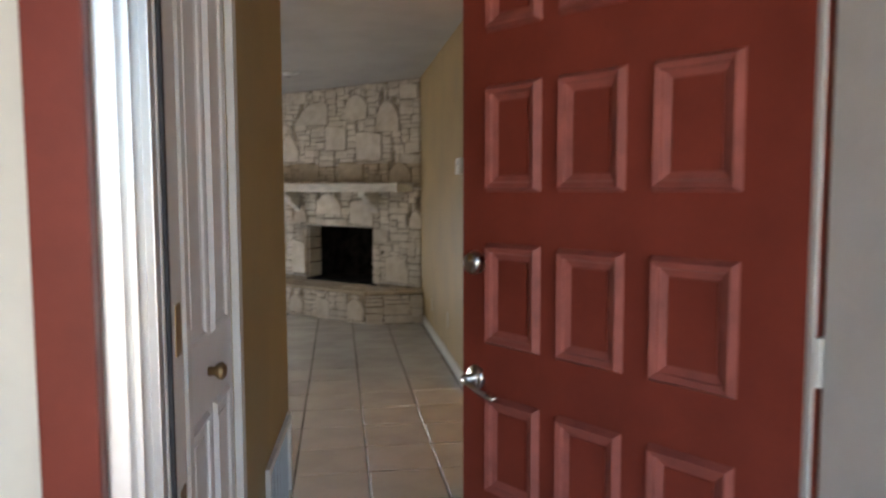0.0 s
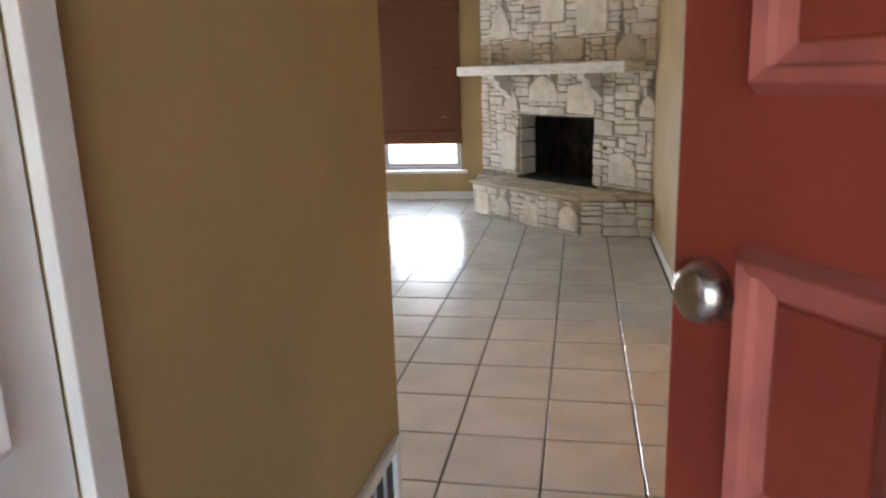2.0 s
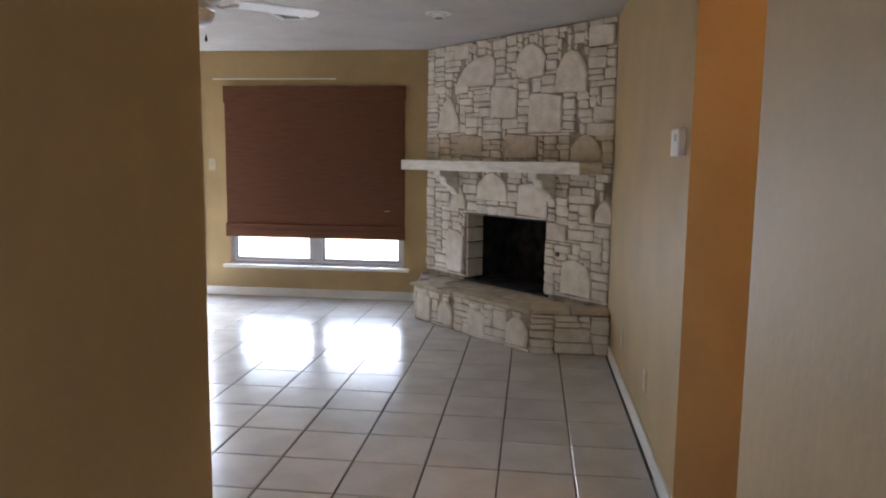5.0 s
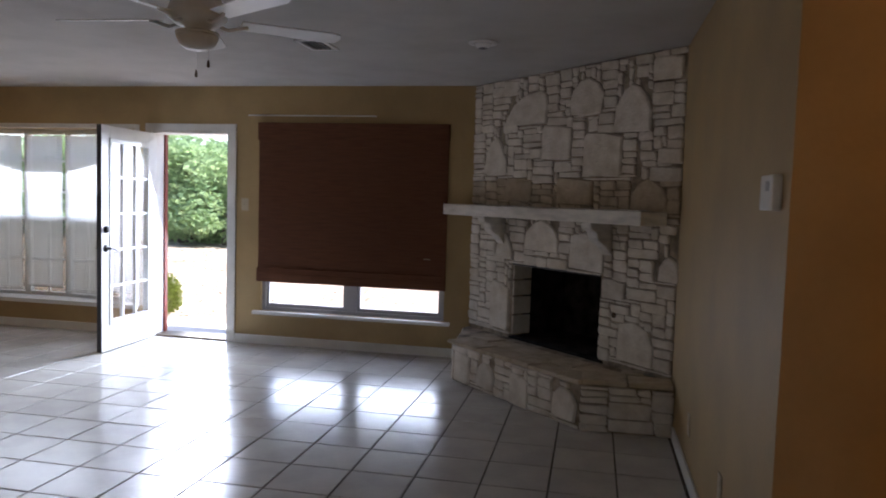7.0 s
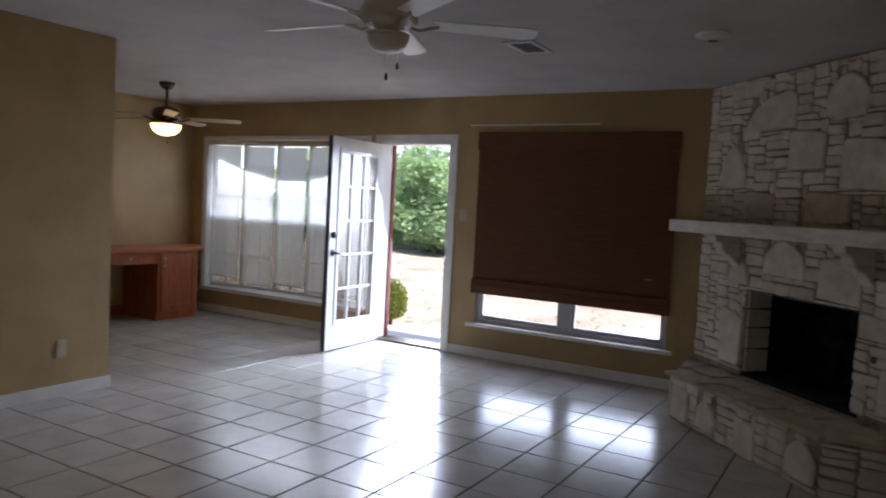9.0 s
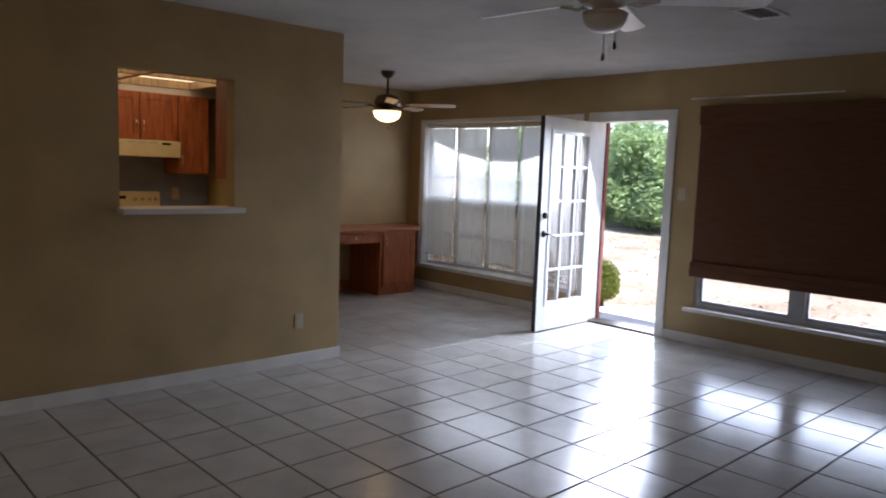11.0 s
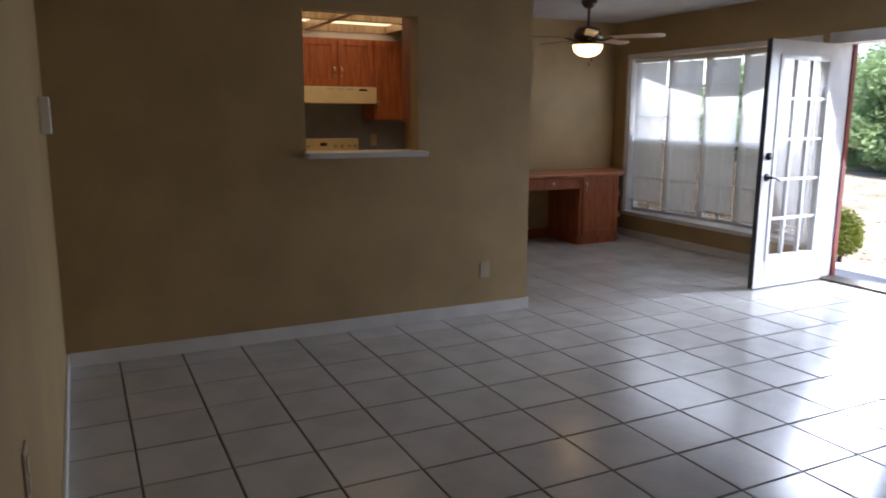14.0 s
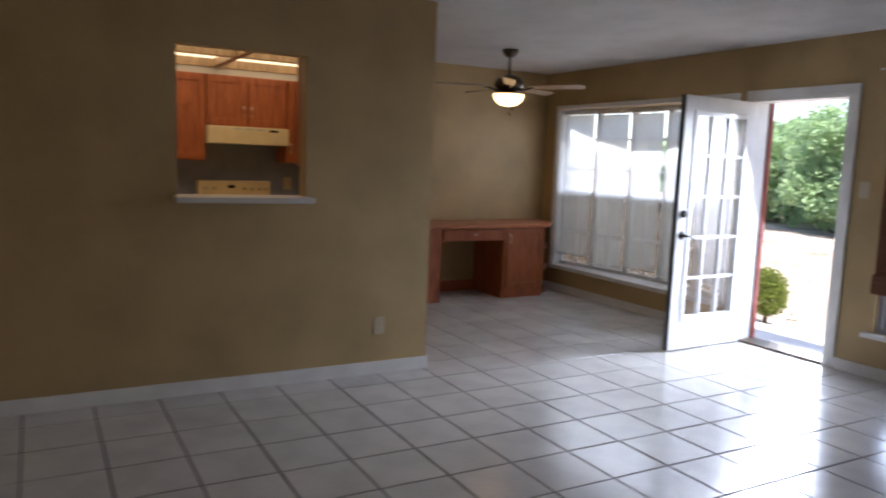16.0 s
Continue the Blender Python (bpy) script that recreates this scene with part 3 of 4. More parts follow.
# ---------- garden door ----------
gframe = thing("door_frame", "white painted frame and casing of the garden door", "door frame", kind="structure", at=pose(0, 0, 0))
part("casing", blocks([(DOOR_X0 - 0.075, DOOR_X0 - 0.002, BACK - 0.018, BACK - 0.001, 0, DOOR_H + 0.075)], bevel=0.004), TRIM, gframe)
part("casing", blocks([(DOOR_X1 + 0.002, DOOR_X1 + 0.072, BACK - 0.018, BACK - 0.001, 0, DOOR_H + 0.075)], bevel=0.004), TRIM, gframe)
part("head_casing", blocks([(DOOR_X0 - 0.002, DOOR_X1 + 0.002, BACK - 0.018, BACK - 0.001, DOOR_H + 0.002, DOOR_H + 0.075)], bevel=0.004), TRIM, gframe)
part("jamb", blocks([(DOOR_X0, DOOR_X0 + 0.02, BACK - 0.01, BACK_OUT - 0.02, 0, DOOR_H)], bevel=0.002), TRIM, gframe)
part("outer_jamb", blocks([(DOOR_X0, DOOR_X0 + 0.035, BACK_OUT - 0.02, BACK_OUT + 0.03, 0, DOOR_H)], bevel=0.002), RED, gframe, "brick-red outer jamb")
part("jamb", blocks([(DOOR_X1 - 0.02, DOOR_X1, BACK - 0.01, BACK_OUT + 0.02, 0, DOOR_H)], bevel=0.002), TRIM, gframe)
part("head_jamb", blocks([(DOOR_X0 + 0.02, DOOR_X1 - 0.02, BACK - 0.01, BACK_OUT + 0.02, DOOR_H - 0.02, DOOR_H)], bevel=0.002), TRIM, gframe)
part("threshold", blocks([(DOOR_X0 + 0.02, DOOR_X1 - 0.02, BACK - 0.01, BACK_OUT + 0.03, -0.003, 0.018)], bevel=0.004), BRONZE, gframe, "dark metal threshold")

GW, GH = 0.895, 2.02
door_3 = thing("door_3", "white garden door with fifteen glass panes, standing open", "door", kind="structure", at=pose(DOOR_X0 + 0.030, BACK - 0.018, 0.012, 0, 0, -87.3))
ST, TOP, BOT = 0.135, 0.13, 0.25
part("leaf", blocks([(0, ST, -0.022, 0.022, 0, GH), (GW - ST, GW, -0.022, 0.022, 0, GH), (ST, GW - ST, -0.022, 0.022, 0, BOT), (ST, GW - ST, -0.022, 0.022, GH - TOP, GH)], bevel=0.002), WHITE, door_3)
gx0, gx1, gz0, gz1 = ST, GW - ST, BOT, GH - TOP
part("lite_frame", blocks([(gx0 - 0.02, gx0 + 0.02, -0.03, 0.03, gz0 - 0.02, gz1 + 0.02), (gx1 - 0.02, gx1 + 0.02, -0.03, 0.03, gz0 - 0.02, gz1 + 0.02), (gx0 + 0.02, gx1 - 0.02, -0.03, 0.03, gz0 - 0.02, gz0 + 0.02), (gx0 + 0.02, gx1 - 0.02, -0.03, 0.03, gz1 - 0.02, gz1 + 0.02)], bevel=0.005), WHITE, door_3)
px, pz = (gx1 - gx0) / 3, (gz1 - gz0) / 5
for k in (1, 2):
    part("glazing_bar", blocks([(gx0 + k * px - 0.011, gx0 + k * px + 0.011, -0.018, 0.018, gz0 + 0.02, gz1 - 0.02)], bevel=0.004), WHITE, door_3)
for k in range(1, 5):
    part("glazing_bar", blocks([(gx0 + 0.02, gx1 - 0.02, -0.016, 0.016, gz0 + k * pz - 0.011, gz0 + k * pz + 0.011)], bevel=0.004), WHITE, door_3)
for i in range(3):
    for k in range(5):
        p = part("pane", blocks([(gx0 + i * px + 0.011, gx0 + (i + 1) * px - 0.011, -0.002, 0.002, gz0 + k * pz + 0.011, gz0 + (k + 1) * pz - 0.011)]), PANE, door_3)
        p.visible_shadow = False
for y, s in ((0.022, 1), (-0.022, -1)):
    deadbolt(door_3, GW - 0.06, 1.10, y, s, BLACK)
    lever_set(door_3, GW - 0.06, 0.93, y, s, BLACK, -1)
part("edge_strip", blocks([(GW, GW + 0.004, -0.022, 0.022, 0, GH)]), DARK_STRIP_SHADE, door_3, "dark strip along the free edge of the door")
for z in (0.2, 1.0, 1.8):
    part("hinge", tube([(-0.006, -0.02, z - 0.045), (-0.006, -0.02, z + 0.045)], 0.007), BRASS, door_3)

# ---------- large window with woven shade ----------
win = thing("window_1", "grey metal window with a white sill, mostly behind a shade", "window", kind="structure", at=pose(0, 0, 0))
MX = (WIN_X0 + WIN_X1) / 2
part("window_frame", blocks([(WIN_X0, WIN_X0 + 0.035, BACK + 0.03, BACK + 0.10, WIN_Z0, WIN_Z1), (WIN_X1 - 0.035, WIN_X1, BACK + 0.03, BACK + 0.10, WIN_Z0, WIN_Z1), (WIN_X0 + 0.035, WIN_X1 - 0.035, BACK + 0.03, BACK + 0.10, WIN_Z0, WIN_Z0 + 0.035), (WIN_X0 + 0.035, WIN_X1 - 0.035, BACK + 0.03, BACK + 0.10, WIN_Z1 - 0.035, WIN_Z1), (MX - 0.055, MX + 0.055, BACK + 0.03, BACK + 0.10, WIN_Z0 + 0.035, WIN_Z1 - 0.035)], bevel=0.003), GREYFRAME, win)
for a, b in ((WIN_X0 + 0.035, MX - 0.055), (MX + 0.055, WIN_X1 - 0.035)):
    part("sash", blocks([(a, a + 0.03, BACK + 0.05, BACK + 0.08, WIN_Z0 + 0.035, WIN_Z1 - 0.035), (b - 0.03, b, BACK + 0.05, BACK + 0.08, WIN_Z0 + 0.035, WIN_Z1 - 0.035), (a + 0.03, b - 0.03, BACK + 0.05, BACK + 0.08, WIN_Z0 + 0.035, WIN_Z0 + 0.07)], bevel=0.003), GREYFRAME, win)
    p = part("pane", blocks([(a + 0.03, b - 0.03, BACK + 0.063, BACK + 0.067, WIN_Z0 + 0.07, WIN_Z1 - 0.035)]), PANE, win)
    p.visible_shadow = False
part("window_sill", blocks([(WIN_X0 - 0.07, WIN_X1 + 0.06, BACK - 0.055, BACK + 0.03, WIN_Z0 - 0.035, WIN_Z0 - 0.002)], bevel=0.005), TRIM, win, "white painted sill")
structure("trim", blocks([(-2.44, -1.15, BACK - 0.012, BACK - 0.001, 2.215, 2.228)], bevel=0.002), TRIM, "thin pale strip above the shade", "trim")

shade = thing("woven_shade", "dark brown woven wood roman shade, lowered most of the way", "window shade", at=pose(0, 0, 0))
srng = random.Random(3)
bm = bmesh.new()
z, k = 0.66, 0
while z < 2.02:
    h = srng.uniform(0.010, 0.018)
    d = 0.002 * math.sin(z * 9) + srng.uniform(-0.0015, 0.0015)
    block(bm, WIN_X0 - 0.022, WIN_X1 + 0.012, BACK - 0.030 + d, BACK - 0.022 + d, z, z + h * 0.9)
    z += h
tagged(part("woven_panel", bm, SHADE, shade), kind="stuff")
# Solid sheet added behind the woven strips to stop light through their gaps.
part("backing", blocks([(WIN_X0 - 0.02, WIN_X1 + 0.01, BACK - 0.019, BACK - 0.014, 0.64, 2.14)]), SHADE, shade)
part("valance", blocks([(WIN_X0 - 0.025, WIN_X1 + 0.015, BACK - 0.050, BACK - 0.006, 2.005, 2.15), (WIN_X0 - 0.027, WIN_X1 + 0.017, BACK - 0.053, BACK - 0.050, 1.985, 2.15)], bevel=0.002), SHADE, shade)
part("bottom_fold", blocks([(WIN_X0 - 0.03, WIN_X1 + 0.015, BACK - 0.050, BACK - 0.018, 0.62, 0.76)], bevel=0.006), SHADE, shade)
part("bottom_fold", blocks([(WIN_X0 - 0.026, WIN_X1 + 0.013, BACK - 0.058, BACK - 0.050, 0.632, 0.705)], bevel=0.003), SHADE, shade)
part("pull_tag", blocks([(-0.66, -0.60, BACK - 0.036, BACK - 0.031, 0.905, 0.912)]), PLASTIC, shade, "small pale cord tag")

# ---------- bow window ----------
bow = thing("window_2", "white bow window of five tall divided sashes", "window", kind="structure", at=pose(0, 0, 0))
NODES = [(-6.10, 10.72), (-5.62, 10.80), (-5.13, 10.855), (-4.63, 10.855), (-4.14, 10.80), (-3.66, 10.72)]
seat = [(x, y + 0.03) for x, y in NODES]
part("window_sill", prism([(BOW_X0 - 0.03, BACK - 0.03), (BOW_X1 + 0.03, BACK - 0.03)] + seat[::-1], BOW_Z0 - 0.03, BOW_Z0 + 0.012), TRIM, bow, "white painted bow window sill")
part("bow_head", prism([(BOW_X0, BACK_OUT + 0.001), (BOW_X1, BACK_OUT + 0.001)] + [(x, max(y + 0.07, BACK_OUT + 0.002)) for x, y in NODES][::-1], BOW_Z1 - 0.03, BOW_Z1 + 0.1), TRIM, bow)
part("bow_apron", prism([(BOW_X0, BACK_OUT + 0.001), (BOW_X1, BACK_OUT + 0.001)] + [(x, max(y + 0.05, BACK_OUT + 0.002)) for x, y in NODES][::-1], -0.1, BOW_Z0 - 0.041), EXTERIOR, bow)
part("casing", blocks([(BOW_X0 - 0.04, BOW_X0, BACK - 0.016, BACK - 0.001, BOW_Z0, BOW_Z1 + 0.045), (BOW_X0, BOW_X1, BACK - 0.016, BACK - 0.001, BOW_Z1, BOW_Z1 + 0.045), (BOW_X1, BOW_X1 + 0.04, BACK - 0.016, BACK - 0.001, BOW_Z0, BOW_Z1 + 0.045)], bevel=0.004), TRIM, bow)
part("side_jamb", blocks([(BOW_X0 - 0.001, BOW_X0 + 0.02, BACK, 10.79, BOW_Z0, BOW_Z1), (BOW_X1 - 0.02, BOW_X1 + 0.001, BACK, 10.79, BOW_Z0, BOW_Z1)]), TRIM, bow)


def sash_piece(bm, w, rows):
    for x0, x1, y0, y1, z0, z1 in rows:
        block(bm, x0, x1, y0, y1, z0, z1, bevel=0.003)
    return bm


blind_no = 0
for (xa, ya), (xb, yb) in zip(NODES, NODES[1:]):
    w = math.hypot(xb - xa, yb - ya)
    m = pose(xa, ya, 0, 0, 0, math.degrees(math.atan2(yb - ya, xb - xa)))
    f = part("sash", blocks([(0, 0.035, 0, 0.05, BOW_Z0, BOW_Z1), (w - 0.035, w, 0, 0.05, BOW_Z0, BOW_Z1), (0.035, w - 0.035, 0, 0.05, BOW_Z0, BOW_Z0 + 0.05), (0.035, w - 0.035, 0, 0.05, BOW_Z1 - 0.05, BOW_Z1), (0.035, w - 0.035, 0.0, 0.045, 1.12, 1.16)], bevel=0.003), TRIM, bow)
    f.matrix_local = m
    for z0, z1, bars in ((BOW_Z0 + 0.05, 1.12, (0.70,)), (1.16, BOW_Z1 - 0.05, (1.42, 1.75))):
        b = part("glazing_bar", blocks([(w / 2 - 0.010, w / 2 + 0.010, 0.014, 0.036, z0, z1)] + [(0.035, w - 0.035, 0.016, 0.034, zz - 0.010, zz + 0.010) for zz in bars]), TRIM, bow)
        b.matrix_local = m
        p = part("pane", blocks([(0.035, w - 0.035, 0.024, 0.027, z0, z1)]), PANE, bow)
        p.matrix_local = m
        p.visible_shadow = False
    s = part("insect_screen", blocks([(0.03, w - 0.03, 0.052, 0.054, BOW_Z0 + 0.03, 1.14)]), SCREEN, bow, "grey insect screen")
    s.matrix_local = m
    # one mini blind per sash
    bl = thing("mini_blind", "white aluminium mini blind, lowered with slats nearly open", "blind", "mini blinds in the bow window", m @ pose(0, -0.045, 0))
    part("head_rail", blocks([(0.012, w - 0.012, -0.014, 0.014, BOW_Z1 - 0.05, BOW_Z1 - 0.022)], bevel=0.002), SLAT, bl)
    low = (0.43, 0.36, 0.40, 0.36, 0.40)[blind_no]
    blind_no += 1
    verts, faces = [], []
    z = low + 0.03
    tilt = radians(51)
    while z < BOW_Z1 - 0.06:
        i = len(verts)
        hw = 0.0125
        dz, dy = hw * math.sin(tilt), hw * math.cos(tilt)
        for x in (0.032, w - 0.032):
            verts += [(x, -dy, z + dz), (x, 0, z + 0.0022), (x, dy, z - dz)]
        faces += [(i, i + 1, i + 4, i + 3), (i + 1, i + 2, i + 5, i + 4)]
        z += 0.0215
    me = bpy.data.meshes.new("slats")
    me.from_pydata(verts, [], faces)
    me.materials.append(SLAT)
    so = new("slats", me)
    so.parent = bl
    part("bottom_rail", blocks([(0.016, w - 0.016, -0.011, 0.011, low, low + 0.016)], bevel=0.002), SLAT, bl)
    for x in (0.10, w - 0.10):
        part("cord", tube([(x, -0.013, low + 0.01), (x, -0.013, BOW_Z1 - 0.05)], 0.0012, 5), SLAT, bl)

# ---------- fireplace ----------
FC = 10.40                                   # the face lies on x + y = FC
FL, FR = Vector((FC - BACK, BACK, 0)), Vector((RIGHT, FC - RIGHT, 0))
FU = (FR - FL).normalized()
FN = Vector((-0.7071, -0.7071, 0))
FW = (FR - FL).length
FACE = Matrix(((FU.x, -FN.x, 0, FL.x), (FU.y, -FN.y, 0, FL.y), (0, 0, 1, 0), (0, 0, 0, 1)))   # u along the face, w into it, z up
HZ = 0.335
fireplace = thing("fireplace", "corner fireplace of whitewashed rubble limestone with brown mortar", "fireplace", at=pose(0, 0, 0))
OU0, OU1, OZ1 = 0.61, 1.64, 0.945             # firebox opening


def face_part(name, rows, mat, label="", bevel=0.0):
    ob = part(name, blocks(rows, bevel), mat, fireplace, label)
    ob.matrix_local = FACE
    return ob


for row in ((0, OU0, 0.005, 0.09, 0, CEILING), (OU1, FW, 0.005, 0.09, 0, CEILING), (OU0, OU1, 0.005, 0.09, OZ1, CEILING), (OU0, OU1, 0.005, 0.09, 0, HZ - 0.02)):
    face_part("mortar_bed", [row], MORTAR, "recessed brown mortar")
for rows in ((OU0 - 0.10, OU0 + 0.014, 0.205, 0.66, 0.2, OZ1 + 0.03), (OU1 - 0.03, OU1 + 0.05, 0.091, 0.66, 0.2, OZ1 + 0.03), (OU0 + 0.014, OU1 - 0.03, 0.60, 0.66, 0.2, OZ1 + 0.03), (OU0 - 0.02, OU1 + 0.05, 0.091, 0.66, OZ1, OZ1 + 0.06), (OU0 - 0.02, OU1 + 0.05, 0.0, 0.66, HZ - 0.08, HZ - 0.012)):
    face_part("firebox_wall", [rows], SOOT, "soot-blackened firebox lining")

CELL = 0.0225


def stone_mesh(outline, out, rng):
    """A rough-faced stone: outline of (u, z), standing out of the mortar."""
    bm = bmesh.new()
    cu, cz = sum(p[0] for p in outline) / len(outline), sum(p[1] for p in outline) / len(outline)
    layers = []
    for inset, depth in ((0.0, 0.03), (0.0, -out * 0.55), (0.012, -out)):
        loop = []
        for u, zz in outline:
            d = Vector((cu - u, cz - zz))
            k = min(inset / max(d.length, 1e-4), 0.4)
            loop.append(bm.verts.new((u + d.x * k, depth + (rng.uniform(-0.003, 0.003) if depth < 0 else 0), zz + d.y * k)))
        layers.append(loop)
    n = len(outline)
    for a, b in zip(layers, layers[1:]):
        for k in range(n):
            bm.faces.new((a[k], a[(k + 1) % n], b[(k + 1) % n], b[k]))
    bm.faces.new(layers[-1])
    bmesh.ops.recalc_face_normals(bm, faces=bm.faces)
    return bm


def lay_stones(width, z_lo, z_hi, place, big, blocked, seed, wmax=12, hmax=4, gap=0.0036):
    """Rubble laid on a fine grid: first the large stones, then small coursed ones in what is left."""
    rng = random.Random(seed)
    nu, nz = int(width / CELL), int((z_hi - z_lo) / CELL)
    taken = np.zeros((nu, nz), bool)
    for u0, u1, a, b in blocked:
        taken[max(0, round(u0 / CELL)):max(0, round(u1 / CELL)), max(0, round((a - z_lo) / CELL)):max(0, round((b - z_lo) / CELL))] = True

    def lay(outline, out, name="stone"):
        mid = sum(p[1] for p in outline) / len(outline)
        # the course above the mantel was left without whitewash
        ob = new(name, mesh_of(name, stone_mesh(outline, out, rng), STONE_BROWN if 1.40 < mid < 1.64 else STONE))
        ob.parent = fireplace
        ob.matrix_local = place

    for outline in big:
        lay(outline, rng.uniform(0.018, 0.026))
        us, zs = [p[0] for p in outline], [p[1] for p in outline]
        for i in range(nu):
            for k in range(nz):
                u, zz = (i + 0.5) * CELL, z_lo + (k + 0.5) * CELL
                inside, n = False, len(outline)
                for q in range(n):
                    (x1, y1), (x2, y2) = outline[q], outline[(q + 1) % n]
                    if (y1 > zz) != (y2 > zz) and u < (x2 - x1) * (zz - y1) / (y2 - y1) + x1:
                        inside = not inside
                if inside:
                    taken[i, k] = True
    for k in range(nz):
        for i in range(nu):
            if taken[i, k]:
                continue
            h = rng.choice((2, 2, 3, 3, 4, hmax))
            w = rng.randint(5, wmax)
            run = 0
            while i + run < nu and not taken[i + run, k] and run < w:
                run += 1
            rest = 0
            while i + run + rest < nu and not taken[i + run + rest, k] and rest < 3:
                rest += 1
            if rest < 3 and i + run < nu:
                run += rest
            up = 1
            while k + up < nz and up < h and not taken[i:i + run, k + up].any():
                up += 1
            taken[i:i + run, k:k + up] = True
            if run < 2:
                continue
            u0, u1, z0, z1 = i * CELL + gap, (i + run) * CELL - gap, z_lo + k * CELL + gap, z_lo + (k + up) * CELL - gap
            if up == 1 and run < 4:
                continue
            j = lambda: rng.uniform(-0.006, 0.006) if up > 1 else rng.uniform(-0.002, 0.002)
            c = min(0.014, 0.3 * (z1 - z0))
            lay([(u0 + c, z0 + j()), (u1 + j(), z0 + j()), (u1 + j(), z1 - c), (u1 - c, z1 + j()), (u0 + j(), z1 + j()), (u0 + j(), z0 + c)], rng.uniform(0.008, 0.022))


def at_uz(points, u, z, k=1.0):
    return [(u + a * k, z + b * k) for a, b in points]


def boxed(points, u, z, w, h):
    """A stone outline scaled to a width and height round (u, z)."""
    us, zs = [p[0] for p in points], [p[1] for p in points]
    cu, cz, kw, kh = (min(us) + max(us)) / 2, (min(zs) + max(zs)) / 2, w / (max(us) - min(us)), h / (max(zs) - min(zs))
    return [(u + (a - cu) * kw, z + (b - cz) * kh) for a, b in points]


ARCH = [(-0.13, -0.15), (0.13, -0.16), (0.13, -0.02), (0.10, 0.07), (0.05, 0.14), (0.0, 0.17), (-0.06, 0.13), (-0.12, 0.02)]
BLUNT = [(-0.14, -0.11), (0.0, -0.13), (0.13, -0.12), (0.15, 0.03), (0.10, 0.10), (0.02, 0.15), (-0.05, 0.14), (-0.13, 0.07), (-0.15, -0.02)]
SLOPE = [(-0.22, -0.12), (0.17, -0.13), (0.18, 0.02), (0.16, 0.12), (0.13, 0.15), (-0.02, 0.13), (-0.13, 0.05), (-0.19, -0.05)]
TRI = [(-0.11, -0.15), (0.10, -0.16), (0.09, -0.04), (0.05, 0.08), (0.01, 0.17), (-0.05, 0.12), (-0.09, 0.0)]
SQ = [(-0.12, -0.14), (0.11, -0.15), (0.13, -0.12), (0.13, 0.11), (0.03, 0.14), (-0.10, 0.15), (-0.12, 0.12)]
SHOULDER = [(-0.12, -0.14), (0.13, -0.15), (0.13, 0.0), (0.09, 0.09), (0.0, 0.14), (-0.11, 0.11)]
BIG_FACE = [boxed(*row) for row in (
    (SLOPE, 0.72, 2.23, 0.56, 0.27), (BLUNT, 1.43, 2.26, 0.35, 0.28), (ARCH, 1.88, 2.14, 0.34, 0.34), (TRI, 0.34, 1.86, 0.33, 0.33), (SQ, 1.11, 1.94, 0.33, 0.28),
    (SQ, 1.61, 1.83, 0.38, 0.33), (SQ, 0.66, 1.57, 0.34, 0.20), (SQ, 1.33, 1.56, 0.38, 0.21), (ARCH, 2.05, 1.54, 0.32, 0.23), (ARCH, 0.97, 1.20, 0.41, 0.26),
    (SHOULDER, 1.48, 1.11, 0.36, 0.29), (TRI, 0.50, 1.09, 0.24, 0.23), (SQ, 0.46, 0.57, 0.25, 0.42), (SHOULDER, 1.99, 0.51, 0.32, 0.30), (ARCH, 2.26, 1.05, 0.18, 0.18),
    (SQ, 0.53, 2.42, 0.21, 0.13), (SQ, 2.17, 2.38, 0.24, 0.16), (SQ, 2.19, 1.68, 0.27, 0.10), (SQ, 2.22, 1.80, 0.20, 0.11), (SQ, 1.77, 0.86, 0.22, 0.15))]
lay_stones(FW, HZ, CEILING, FACE, BIG_FACE, [(OU0, OU1, HZ, OZ1)], 11)
# stone return inside the left cheek of the opening
for z0, z1 in ((HZ, 0.50), (0.51, 0.66), (0.67, 0.80), (0.81, OZ1)):
    ob = new("stone", mesh_of("stone", blocks([(0.0, 0.022, -0.19, 0.0, z0, z1 - 0.004)], bevel=0.004), STONE))
    ob.parent = fireplace
    ob.matrix_local = FACE @ pose(OU0 - 0.006, 0.20, 0)
face_part("lintel_bar", [(OU0, OU1, -0.004, 0.10, OZ1 - 0.012, OZ1 - 0.001)], BLACK, "black steel lintel")

# raised hearth
part("hearth_core", prism([(-0.205, 9.81), (0.83, 8.770), (RIGHT - 0.001, 8.770), (RIGHT - 0.001, FC - RIGHT - 0.01), (FC - BACK - 0.01, BACK - 0.001), (-0.25, BACK - 0.08)], 0.0, HZ - 0.03), MORTAR, fireplace, "brown mortar of the raised hearth")
for a, b, seed in ((Vector((-0.205, 9.81, 0)), Vector((0.83, 8.770, 0)), 21), (Vector((0.83, 8.770, 0)), Vector((RIGHT, 8.770, 0)), 22), (Vector((-0.25, BACK - 0.02, 0)), Vector((-0.205, 9.81, 0)), 23)):
    d = (b - a).normalized()
    nrm = Vector((-d.y, d.x, 0))
    pl = Matrix(((d.x, nrm.x, 0, a.x), (d.y, nrm.y, 0, a.y), (0, 0, 1, 0), (0, 0, 0, 1)))
    bigs = [at_uz(SQ, 0.13, 0.13, 0.85), at_uz(BLUNT, 0.45, 0.12, 0.75), at_uz(SQ, 0.85, 0.11, 0.8), at_uz(BLUNT, 1.33, 0.13, 0.8)] if seed == 21 else []
    lay_stones((b - a).length, 0.0, HZ - 0.035, pl, bigs, [], seed, wmax=14, hmax=5)
hrng = random.Random(31)
